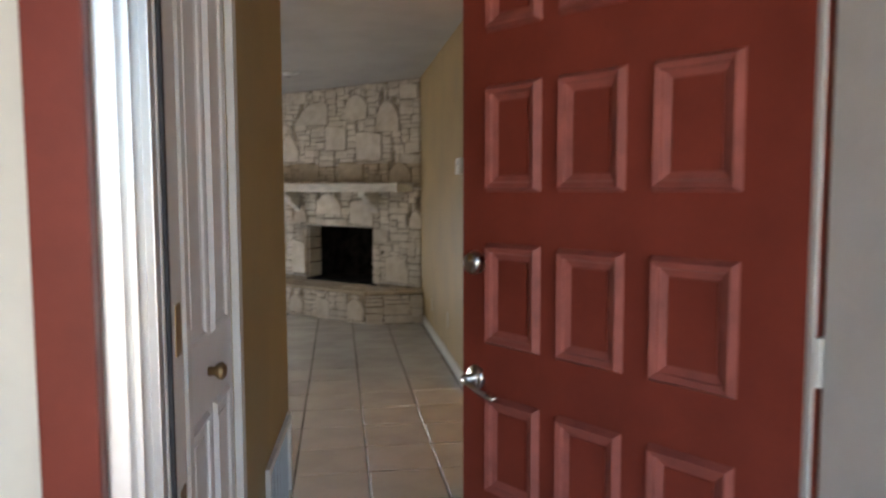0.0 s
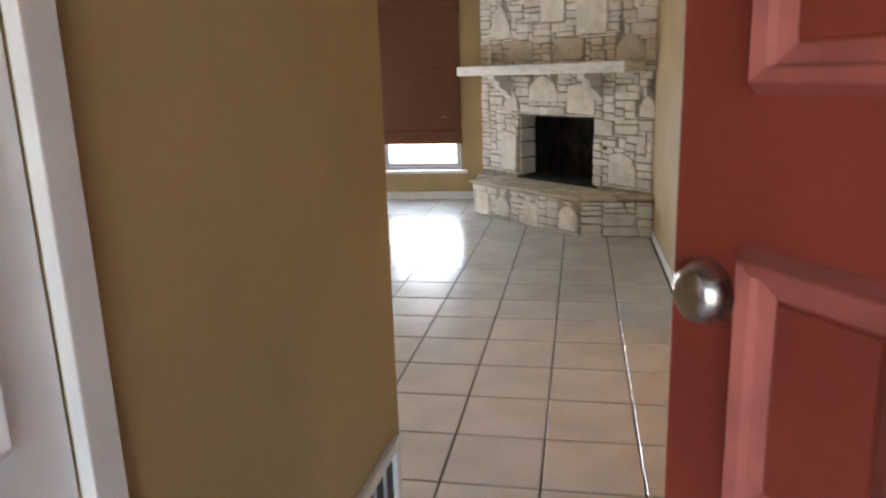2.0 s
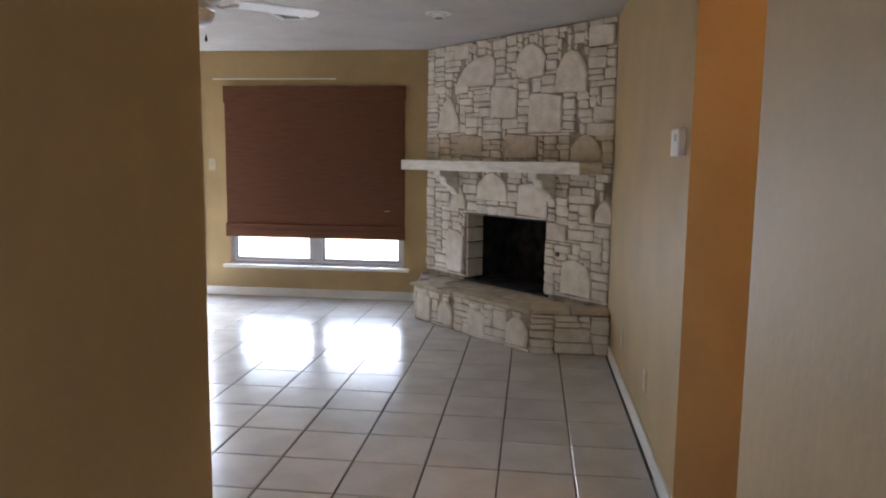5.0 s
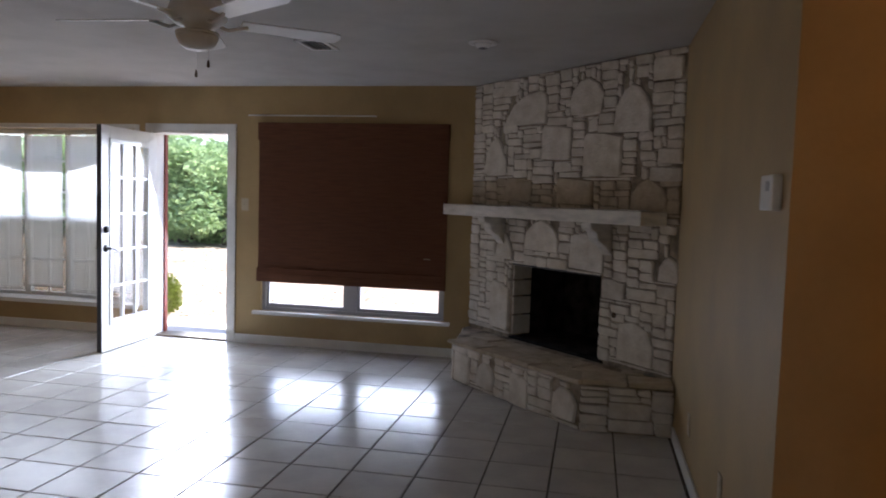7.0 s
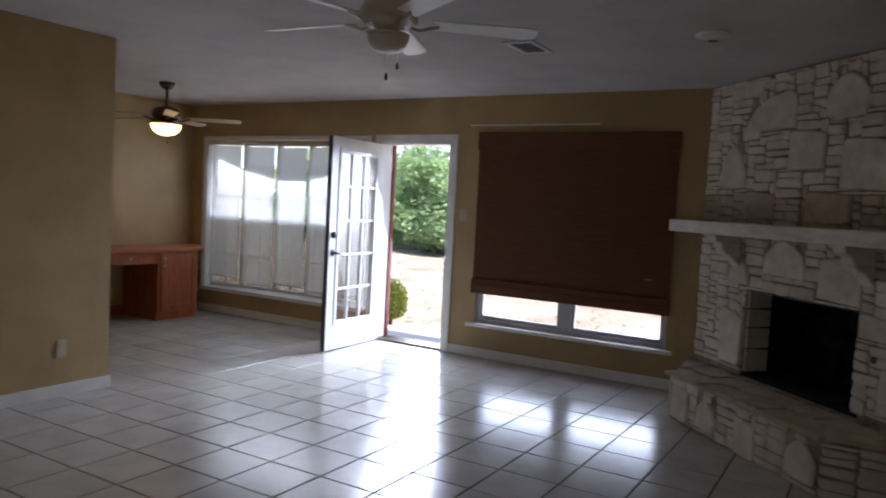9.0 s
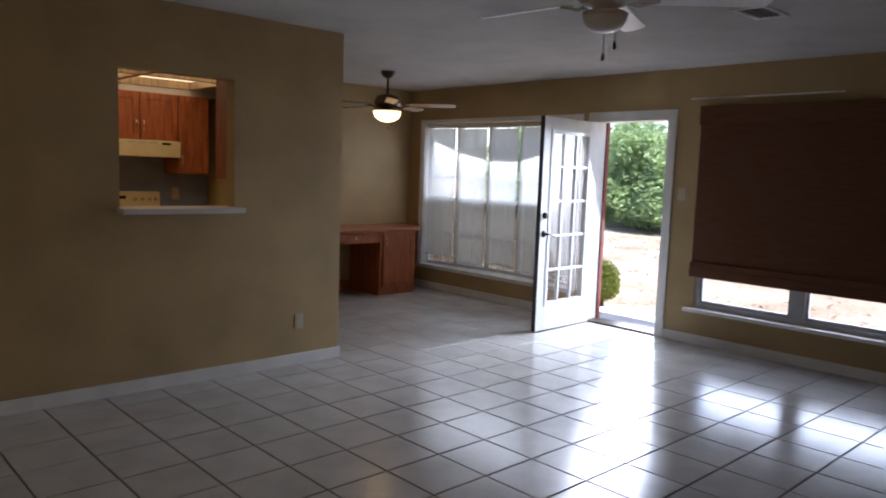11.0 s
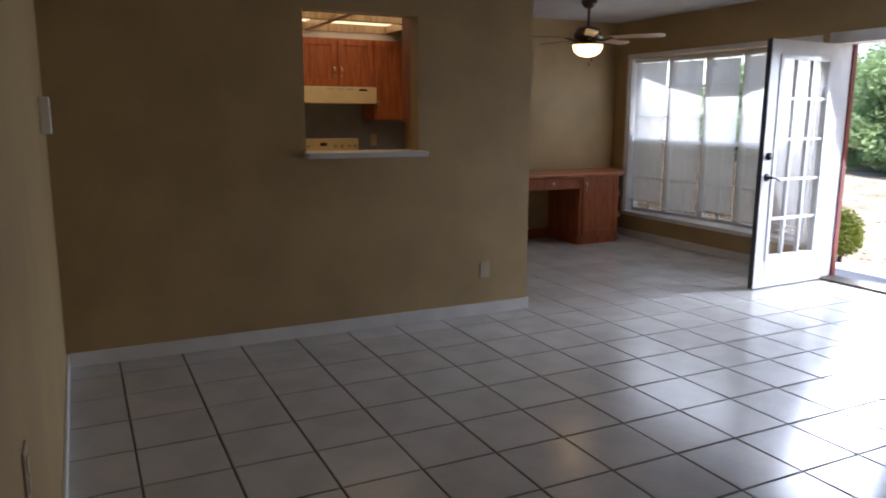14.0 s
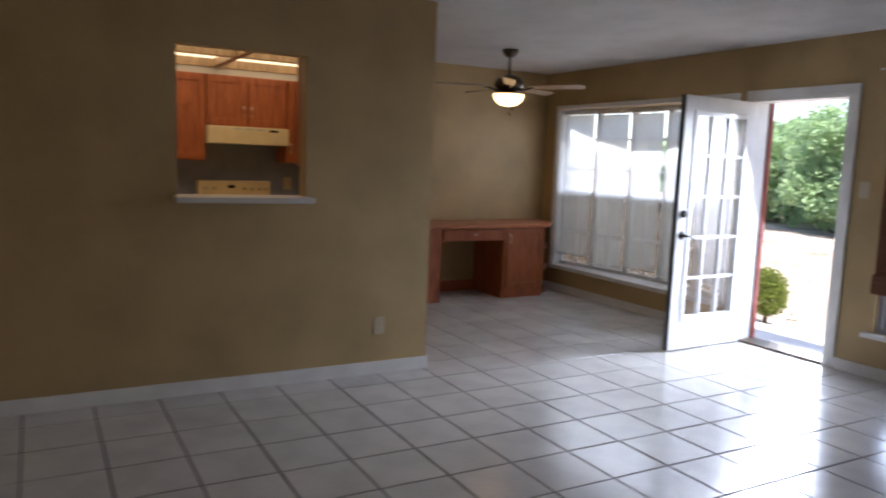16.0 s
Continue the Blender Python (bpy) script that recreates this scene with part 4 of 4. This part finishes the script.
# flagstones on the hearth top, laid along the slanted front
d0 = Vector((0.823 + 0.229, 8.745 - 9.80, 0)).normalized()
n0 = Vector((-d0.y, d0.x, 0))
top_m = Matrix(((d0.x, n0.x, 0, -0.235), (d0.y, n0.y, 0, 9.80), (0, 0, 1, 0), (0, 0, 0, 1)))
L = math.hypot(1.052, 1.055)
for j, (v0, v1) in enumerate(((-0.02, 0.20), (0.207, 0.42))):
    u = -0.02
    while u < L - 0.05:
        w = hrng.uniform(0.17, 0.36)
        u1 = min(u + w, L + 0.02)
        if L - u1 < 0.1:
            u1 = L + 0.02
        ob = new("flagstone", mesh_of("flagstone", blocks([(u + 0.004, u1 - 0.004, v0, v1 - 0.006, HZ - 0.03, HZ + hrng.uniform(-0.004, 0.006))], bevel=0.009), STONE_BROWN))
        ob.parent = fireplace
        ob.matrix_local = top_m
        u = u1
for (xa, xb, ya, yb) in ((0.83, 1.13, 8.755, 9.02), (1.135, 1.415, 8.755, 8.97), (1.10, 1.25, 9.03, 9.14)):
    ob = new("flagstone", mesh_of("flagstone", blocks([(xa, xb - 0.006, ya, yb, HZ - 0.03, HZ + 0.001)], bevel=0.009), STONE_BROWN))
    ob.parent = fireplace

# mantel shelf
mantel = thing("mantel_shelf", "thick whitewashed mantel shelf on two stone corbels", "mantel", at=FACE)
MU0, MU1, MD = 0.06, 2.36, 0.285
part("shelf", blocks([(MU0 - 0.12, MU1 - 0.12, -MD, -0.026, 1.335, 1.43)], bevel=0.010), MANTEL, mantel)
for u in (0.47, 1.71):
    bm = bmesh.new()
    prof = [(-0.022, 1.334), (-0.25, 1.334), (-0.245, 1.295), (-0.19, 1.27), (-0.165, 1.21), (-0.09, 1.17), (-0.022, 1.10)]
    lo = [bm.verts.new((u - 0.05, a, b)) for a, b in prof]
    hi = [bm.verts.new((u + 0.05, a, b)) for a, b in prof]
    bm.faces.new(lo)
    bm.faces.new(hi[::-1])
    for k in range(len(prof)):
        bm.faces.new((lo[k], lo[(k + 1) % len(prof)], hi[(k + 1) % len(prof)], hi[k]))
    bmesh.ops.recalc_face_normals(bm, faces=bm.faces)
    bmesh.ops.bevel(bm, geom=list(bm.edges), offset=0.006, segments=2, affect="EDGES")
    part("corbel", bm, MANTEL, mantel, "whitewashed stone corbel")
gas = thing("gas_valve", "small dark round gas key valve in the stonework", "valve", at=FACE @ pose(1.80, -0.02, 0.68, 90, 0, 0))
part("flange", turned([(0.022, 0), (0.020, 0.006), (0.008, 0.008), (0.007, 0.014)], segments=16), BRONZE, gas)

# ---------- ceiling fans ----------


def blade_mesh(r0, r1, w0, w1):
    bm = bmesh.new()
    outline = [(r0, -w0 / 2), (r1 - 0.05, -w1 / 2), (r1 - 0.012, -w1 * 0.38), (r1, -w1 * 0.1), (r1, w1 * 0.1), (r1 - 0.012, w1 * 0.38), (r1 - 0.05, w1 / 2), (r0, w0 / 2)]
    lo = [bm.verts.new((x, y, -0.003)) for x, y in outline]
    hi = [bm.verts.new((x, y, 0.003)) for x, y in outline]
    bm.faces.new(lo[::-1])
    bm.faces.new(hi)
    for k in range(len(outline)):
        bm.faces.new((lo[k], lo[(k + 1) % 8], hi[(k + 1) % 8], hi[k]))
    return bm


def ceiling_fan(x, y, drop, first, blade_mat, metal, bowl_mat, label, lit, reach=0.66, br=1.0, bh=1.0):
    """A five-blade fan: canopy, stem, motor, light kit and two pull chains. drop: from ceiling to blades."""
    fan = thing("ceiling_fan", label, "ceiling fan", at=pose(x, y, CEILING))
    if drop > 0.32:
        part("canopy", turned([(0.075, -0.001), (0.072, -0.03), (0.05, -0.06), (0.02, -0.075)]), metal, fan, smooth=True)
        part("stem", turned([(0.013, -0.07), (0.013, -drop + 0.08)], segments=16), metal, fan, smooth=True)
    part("motor", turned([(0.05, -drop + 0.11 if drop > 0.32 else -0.001), (0.115, -drop + 0.085), (0.135, -drop + 0.04), (0.135, -drop + 0.01), (0.10, -drop - 0.02), (0.06, -drop - 0.03), (0.055, -drop - 0.046)]), metal, fan, smooth=True)
    for k in range(5):
        m = pose(0, 0, -drop, 0, 0, first + 72 * k)
        arm = part("blade_arm", tube([(0.09, 0, -0.01), (0.14, 0, -0.028), (0.19, 0.012, -0.012), (0.235, 0.0, 0.0)], 0.009, 8), metal, fan, smooth=True)
        arm.matrix_local = m
        b = part("blade", blade_mesh(0.20, reach, 0.095, 0.118), blade_mat, fan)
        b.matrix_local = m @ pose(0, 0, 0.004, -12, 0, 0)
    part("light_fitter", turned([(0.055, -drop - 0.045), (0.085 * br, -drop - 0.048), (0.116 * br, -drop - 0.056), (0.118 * br, -drop - 0.064), (0.10 * br, -drop - 0.066)]), BRASS if lit else metal, fan, "brass light fitter" if lit else "", smooth=True)
    part("glass_bowl", turned([(r * br, -drop - 0.064 - h * bh) for r, h in ((0.112, 0), (0.111, 0.018), (0.096, 0.053), (0.064, 0.078), (0.026, 0.088), (0.004, 0.090))]), bowl_mat, fan, "glowing warm glass bowl" if lit else "unlit frosted glass bowl", smooth=True)
    for a, ln in ((0.3, 0.19), (2.2, 0.23)):
        cx, cy = 0.05 * math.cos(a), 0.05 * math.sin(a)
        part("pull_chain", tube([(cx, cy, -drop - 0.09), (cx, cy, -drop - ln)], 0.0014, 5), metal, fan)
        part("pull_knob", turned([(0.002, -drop - ln + 0.012), (0.006, -drop - ln), (0.008, -drop - ln - 0.018), (0.003, -drop - ln - 0.024)], (cx, cy, 0), 10), BRONZE, fan, "small dark pull knob")
    return fan


ceiling_fan(-0.98, 7.17, 0.235, 40, WHITE, WHITE, FROST, "white five-blade ceiling fan with an unlit glass bowl", False, 0.70, 0.86, 0.85)
ceiling_fan(-5.09, 9.22, 0.345, 38, WOODTONE, BRONZE, LIT, "bronze ceiling fan with wooden blades and a lit bowl", True, 0.72, 1.28, 1.25)

# ---------- ceiling fittings ----------
can = thing("recessed_light", "white ring of an unlit recessed ceiling light", "ceiling light", at=pose(0.11, 8.82, CEILING))
part("trim_ring", turned([(0.062, -0.001), (0.062, -0.010), (0.085, -0.012), (0.100, -0.006), (0.100, -0.001)]), WHITE, can, smooth=True)
part("eyeball", turned([(0.058, -0.002), (0.055, -0.020), (0.035, -0.034), (0.02, -0.036)]), WHITE, can, smooth=True)
part("lamp_face", turned([(0.03, -0.0365), (0.028, -0.039)], segments=20), BLACK, can, "dark unlit lamp")
vent = thing("ceiling_vent", "white metal ceiling air vent with dark slots", "vent", at=pose(-1.03, 8.79, CEILING))
# flat dark sheet in place of a duct: its shade is put in by colour
part("backing", blocks([(-0.07, 0.07, -0.13, 0.13, -0.004, -0.001)]), DARK_STRIP_SHADE, vent, "dark sheet standing in for the shaded duct")
part("vent_frame", blocks([(-0.10, -0.07, -0.17, 0.17, -0.012, -0.001), (0.07, 0.10, -0.17, 0.17, -0.012, -0.001), (-0.07, 0.07, -0.17, -0.13, -0.012, -0.001), (-0.07, 0.07, 0.13, 0.17, -0.012, -0.001)], bevel=0.003), WHITE, vent)
for k in range(4):
    part("slat", blocks([(-0.048 + 0.032 * k - 0.004, -0.048 + 0.032 * k + 0.004, -0.13, 0.13, -0.014, -0.005)], bevel=0.001), GREYFRAME, vent)

# ---------- wall plates ----------


def plate(name, label, category, at, toggles, size=(0.075, 0.118)):
    """A cover plate facing -y, centred at its pose."""
    p = thing(name, label, category, at=at)
    w, h = size
    part("cover", blocks([(-w / 2, w / 2, -0.006, -0.0005, -h / 2, h / 2)], bevel=0.002), PLASTIC, p)
    for rows in toggles:
        part("insert", blocks([rows], bevel=0.0012), PLASTIC, p)
    return p


SOCKET = [(-0.017, 0.017, -0.0085, -0.006, 0.006, 0.036), (-0.017, 0.017, -0.0085, -0.006, -0.036, -0.006)]
SWITCH = [(-0.005, 0.005, -0.015, -0.006, -0.004, 0.014)]
FACE_X, FACE_MX = 90, -90
plate("light_switch", "tan light switch plate beside the garden door", "switch", pose(-2.47, BACK, 1.36), SWITCH)
plate("wall_outlet", "tan wall outlet low on the tan wall", "outlet", pose(KITCH, 7.34, 0.33, 0, 0, FACE_X), SOCKET)
plate("wall_outlet", "tan wall outlet low on the tan wall", "outlet", pose(RIGHT, 8.06, 0.30, 0, 0, FACE_MX), SOCKET)
plate("wall_outlet", "tan wall outlet low on the tan wall", "outlet", pose(RIGHT, 7.08, 0.33, 0, 0, FACE_MX), SOCKET)
kpad = thing("alarm_keypad", "white alarm keypad with a grey display in the entry", "keypad", at=pose(NEAR_R, 4.03, 1.49, 0, 0, FACE_MX))
part("body", blocks([(-0.07, 0.07, -0.025, -0.001, -0.052, 0.052)], bevel=0.005), WHITE, kpad)
part("display", blocks([(-0.05, 0.05, -0.0265, -0.025, 0.015, 0.042)]), GREYFRAME, kpad, "grey display window")
th = thing("thermostat", "white wall thermostat with a small grey display", "thermostat", at=pose(RIGHT, 6.44, 1.52, 0, 0, FACE_MX))
part("body", blocks([(-0.078, 0.078, -0.032, -0.001, -0.055, 0.055)], bevel=0.006), WHITE, th)
part("display", blocks([(0.0, 0.045, -0.0335, -0.032, 0.005, 0.035)]), GREYFRAME, th, "small grey display")
kp = thing("door_chime", "small white box on the tan wall", "chime", at=pose(-3.12, HALL_END, 1.42, 0, 0, 180))
part("body", blocks([(-0.055, 0.055, -0.045, -0.001, -0.085, 0.085)], bevel=0.006), WHITE, kp)
plate("wall_outlet", "tan wall outlet low on the tan wall", "outlet", pose(-0.80, HALL_END, 0.72, 0, 0, 180), SOCKET)

# ---------- desk in the dining corner ----------
DX = -5.76
desk = thing("built_in_desk", "cherry-stained built-in desk with a cabinet and open end shelves", "desk", at=pose(0, 0, 0))
part("desktop", prism([(WEST + 0.002, 8.30), (DX + 0.03, 8.30), (DX + 0.03, 10.20), (DX - 0.02, 10.32), (WEST + 0.25, 10.60), (WEST + 0.002, 10.60)], 0.765, 0.80, bevel=0.006), CHERRY_TOP, desk, "cherry wood top")
part("cabinet_body", blocks([(WEST + 0.002, DX, 9.70, 10.235, 0.08, 0.764), (WEST + 0.002, DX - 0.01, 9.70, 10.235, 0.0, 0.08)], bevel=0.002), CHERRY, desk)
cdoor = part("cabinet_door", blocks([(DX + 0.001, DX + 0.018, 9.735, 9.80, 0.10, 0.745), (DX + 0.001, DX + 0.018, 10.16, 10.225, 0.10, 0.745), (DX + 0.001, DX + 0.018, 9.80, 10.16, 0.10, 0.165), (DX + 0.001, DX + 0.018, 9.80, 10.16, 0.68, 0.745), (DX + 0.001, DX + 0.010, 9.80, 10.16, 0.165, 0.68)], bevel=0.002), CHERRY, desk)
part("handle", tube([(DX + 0.018, 9.77, 0.60), (DX + 0.04, 9.77, 0.62), (DX + 0.04, 9.77, 0.68), (DX + 0.018, 9.77, 0.70)], 0.005, 8), NICKEL, cdoor, "satin nickel pull", smooth=True)
part("drawer", blocks([(WEST + 0.05, DX - 0.01, 8.95, 9.695, 0.63, 0.764), (DX - 0.009, DX + 0.008, 8.96, 9.69, 0.64, 0.755)], bevel=0.002), CHERRY, desk)
part("drawer_pull", turned([(0.006, 0), (0.006, 0.012), (0.014, 0.02), (0.012, 0.026)], segments=14), NICKEL, desk, smooth=True).matrix_local = pose(DX + 0.008, 9.33, 0.70, 0, 90, 0)
part("kneehole_base", blocks([(WEST + 0.002, WEST + 0.03, 8.95, 9.69, 0.0, 0.12)], bevel=0.002), CHERRY, desk)
part("cabinet_body", blocks([(WEST + 0.002, DX, 8.32, 8.94, 0.0, 0.764)], bevel=0.002), CHERRY, desk)
for z in (0.02, 0.28, 0.53):
    part("end_shelf", prism([(WEST + 0.002, 10.237), (DX - 0.03, 10.237), (DX - 0.06, 10.32), (WEST + 0.25, 10.56), (WEST + 0.002, 10.56)], z, z + 0.02, bevel=0.003), CHERRY, desk)
part("shelf_back", blocks([(WEST + 0.002, WEST + 0.02, 10.237, 10.56, 0.04, 0.76)]), CHERRY, desk)

# ---------- kitchen beyond the pass-through ----------
ledge = thing("pass_through_ledge", "pale laminate ledge in the pass-through opening", "ledge", at=pose(0, 0, 0))
part("shelf", blocks([(KITCH_IN - 0.05, KITCH + 0.13, PT_Y0 - 0.02, PT_Y1 + 0.02, PT_Z0, PT_Z0 + 0.035)], bevel=0.006), COUNTER, ledge)
structure("wall_kitchen_splash", blocks([(WEST + 0.001, WEST + 0.012, HALL_END + 0.01, 7.849, 0.92, 1.75)]), SPLASH, "blue-grey painted wall behind the range", "wall")
KC = -6.02


def wall_cabinet(y0, y1, z0, z1, doors, label, x0=WEST + 0.013, x1=KC, pulls="in"):
    c = thing("wall_cabinet", label, "cabinet", "kitchen wall cabinets", pose(0, 0, 0))
    part("body", blocks([(x0, x1, y0, y1, z0, z1)], bevel=0.002), CHERRY, c)
    w = (y1 - y0) / doors
    for k in range(doors):
        a, b = y0 + k * w + 0.006, y0 + (k + 1) * w - 0.006
        d = part("cabinet_door", blocks([(x1 + 0.001, x1 + 0.018, a, a + 0.055, z0 + 0.01, z1 - 0.01), (x1 + 0.001, x1 + 0.018, b - 0.055, b, z0 + 0.01, z1 - 0.01), (x1 + 0.001, x1 + 0.018, a + 0.055, b - 0.055, z0 + 0.01, z0 + 0.065), (x1 + 0.001, x1 + 0.018, a + 0.055, b - 0.055, z1 - 0.065, z1 - 0.01), (x1 + 0.001, x1 + 0.010, a + 0.055, b - 0.055, z0 + 0.065, z1 - 0.065)], bevel=0.002), CHERRY, c)
        hy = (b - 0.028) if (doors == 2 and k == 0) else (a + 0.028)
        part("handle", tube([(x1 + 0.018, hy, z0 + 0.09), (x1 + 0.04, hy, z0 + 0.105), (x1 + 0.04, hy, z0 + 0.165), (x1 + 0.018, hy, z0 + 0.18)], 0.005, 8), NICKEL, d, "satin nickel pull", smooth=True)
    return c


wall_cabinet(6.66, 7.38, 1.685, 2.13, 2, "cherry double-door wall cabinet above the range hood")
wall_cabinet(7.385, 7.70, 1.375, 2.13, 1, "tall narrow cherry wall cabinet beside the hood")
wall_cabinet(6.05, 6.655, 1.375, 2.13, 2, "cherry double-door wall cabinet in the kitchen")
side = thing("wall_cabinet", "cherry wall cabinet hung behind the pass-through wall, side showing", "cabinet", "kitchen wall cabinets", pose(0, 0, 0))
part("body", blocks([(-4.16, KITCH_IN - 0.001, 6.885, 7.60, 1.38, 2.18)], bevel=0.002), CHERRY, side)
part("cabinet_door", blocks([(-4.18, -4.161, 6.895, 7.59, 1.39, 2.17)], bevel=0.002), CHERRY, side)
hood = thing("range_hood", "almond enamel range hood under the cabinet", "range hood", at=pose(0, 0, 0))
part("shell", prism([(WEST + 0.013, 6.66), (-5.93, 6.66), (-5.93, 7.38), (WEST + 0.013, 7.38)], 1.53, 1.683, bevel=0.006), ALMOND, hood)
part("control_strip", blocks([(-5.929, -5.926, 7.20, 7.28, 1.645, 1.665)]), BLACK, hood, "dark switch strip")
for k in range(3):
    part("vent_slots", blocks([(-5.929, -5.927, 6.88 + k * 0.10, 6.95 + k * 0.10, 1.655, 1.668)]), GREYFRAME, hood)
rng_ = thing("kitchen_range", "almond electric range with a control panel", "range", at=pose(0, 0, 0))
part("body", blocks([(WEST + 0.05, -5.72, 6.63, 7.30, 0.0, 0.915)], bevel=0.006), ALMOND, rng_)
part("control_panel", blocks([(WEST + 0.02, WEST + 0.12, 6.63, 7.30, 0.916, 1.19)], bevel=0.008), ALMOND, rng_)
part("clock_window", blocks([(WEST + 0.121, WEST + 0.124, 6.90, 6.97, 1.12, 1.15)]), BLACK, rng_)
for k, y in enumerate((6.70, 6.78, 7.06, 7.13, 7.20, 7.26)):
    part("knob", turned([(0.019, 0), (0.017, 0.018), (0.012, 0.02)], segments=14), PLASTIC, rng_).matrix_local = pose(WEST + 0.121, y, 1.12, 0, 90, 0)
counter = thing("kitchen_counter", "pale laminate kitchen counter on cherry base cabinets", "counter", at=pose(0, 0, 0))
part("worktop", blocks([(WEST + 0.013, -5.72, 4.72, 6.62, 0.88, 0.92), (WEST + 0.013, -5.72, 7.31, 7.84, 0.88, 0.92)], bevel=0.005), COUNTER, counter)
part("base", blocks([(WEST + 0.013, -5.76, 4.72, 6.62, 0.0, 0.879), (WEST + 0.013, -5.76, 7.31, 7.84, 0.0, 0.879)]), CHERRY, counter)
plate("wall_outlet", "tan wall outlet above the kitchen counter", "outlet", pose(WEST + 0.012, 7.50, 1.17, 0, 0, FACE_X), SOCKET)
structure("soffit", blocks([(WEST + 0.001, KC - 0.02, HALL_END, 7.85, 2.132, CEILING - 0.001)]), CEIL, "off-white soffit above the kitchen cabinets", "soffit")
box_light = thing("luminous_ceiling", "lit kitchen ceiling panels in a wooden grid", "ceiling light", at=pose(0, 0, 0))
for x0, x1 in ((-6.03, -5.25), (-5.19, -4.45)):
    for y0, y1 in ((5.20, 5.93), (5.99, 6.72), (6.78, 7.52)):
        part("light_panel", blocks([(x0, x1, y0, y1, 2.265, 2.275)]), PANEL_LIT, box_light, "glowing plastic panel")
for x in (-6.06, -5.22, -4.42):
    part("grid_beam", blocks([(x - 0.03, x + 0.03, 5.14, 7.58, 2.19, 2.29)], bevel=0.003), WOODTONE, box_light)
for y in (5.17, 5.96, 6.75, 7.55):
    for xa, xb in ((-6.03, -5.25), (-5.19, -4.45)):
        part("grid_beam", blocks([(xa, xb, y - 0.03, y + 0.03, 2.195, 2.285)], bevel=0.003), WOODTONE, box_light)
structure("kitchen_ceiling", blocks([(KC - 0.02, KITCH_IN, HALL_END, 7.69, 2.292, 2.34)]), CEIL, "off-white lowered kitchen ceiling", "ceiling")

# lit lamp in the side passage
pl_ = thing("passage_lamp", "warm glowing flush ceiling lamp in the side passage", "ceiling light", at=pose(2.9, 5.5, CEILING))
part("base", turned([(0.14, -0.001), (0.14, -0.02), (0.11, -0.025)]), WHITE, pl_, smooth=True)
part("glass_bowl", turned([(0.13, -0.026), (0.12, -0.06), (0.08, -0.09), (0.01, -0.10)]), LIT, pl_, "glowing warm glass bowl", smooth=True)
bulb = new("passage_bulb", bpy.data.lights.new("passage_bulb", "POINT"))
bulb.data.energy, bulb.data.color, bulb.data.shadow_soft_size = 3.3, (1.0, 0.52, 0.19), 0.1
bulb.location = (2.9, 5.5, CEILING - 0.25)

# ---------- floor tiles ----------
GAP, TH = 0.0046, 0.010


def tile_verts(x0, x1, y0, y1):
    b, z = 0.0022, 0.0
    return [(x0, y0, z - TH), (x1, y0, z - TH), (x1, y1, z - TH), (x0, y1, z - TH), (x0, y0, z - b), (x1, y0, z - b), (x1, y1, z - b), (x0, y1, z - b),
            (x0 + b, y0 + b, z), (x1 - b, y0 + b, z), (x1 - b, y1 - b, z), (x0 + b, y1 - b, z)]


TF = [(0, 1, 5, 4), (1, 2, 6, 5), (2, 3, 7, 6), (3, 0, 4, 7), (4, 5, 9, 8), (5, 6, 10, 9), (6, 7, 11, 10), (7, 4, 8, 11), (8, 9, 10, 11)]
tile_me = bpy.data.meshes.new("floor_tile")
tile_me.from_pydata(tile_verts(GAP - S / 2, S / 2 - GAP, GAP - S / 2, S / 2 - GAP), [], TF)
tile_me.materials.append(TILE)
frng = random.Random(4)
far_v, far_f = [], []
count = 0
for i in range(-19, 15):
    for k in range(6, 31):
        x, y = (i + 0.5) * S, (k + 0.5) * S
        hall = LEFT - 0.2 < x < NEAR_R + 0.35 and y < 5.0 and y > FRONT_IN - 0.1
        living = -3.9 < x < RIGHT + 0.15 and 4.2 < y < BACK + 0.1
        dining = WEST - 0.1 < x <= -3.9 and 7.6 < y < BACK + 0.1
        passage = x >= RIGHT + 0.15 and 4.5 < y < 6.6
        kitchen = WEST < x <= -3.9 and 4.7 < y <= 7.6
        if not (hall or living or dining or passage or kitchen):
            continue
        if (hall or living) and -3.3 < x and y < 9.6 and count < 300:
            t = new("floor_tile", tile_me)
            t.parent = floor
            t.location = (x + frng.uniform(-0.0006, 0.0006), y + frng.uniform(-0.0006, 0.0006), 0)
            t.rotation_euler = (radians(frng.uniform(-0.16, 0.16)), radians(frng.uniform(-0.16, 0.16)), radians(frng.choice((0, 90, 180, 270))))
            count += 1
        else:
            n = len(far_v)
            ta, tb = frng.uniform(-0.0028, 0.0028), frng.uniform(-0.0028, 0.0028)
            far_v += [(vx, vy, vz + ta * (vx - x) + tb * (vy - y)) for vx, vy, vz in tile_verts(x - S / 2 + GAP, x + S / 2 - GAP, y - S / 2 + GAP, y + S / 2 - GAP)]
            far_f += [tuple(a + n for a in f) for f in TF]
me = bpy.data.meshes.new("floor_tiles")
me.from_pydata(far_v, [], far_f)
me.materials.append(TILE_FAR)
ft = new("floor_tiles", me)
ft.parent = floor
tagged(ft, kind="stuff")
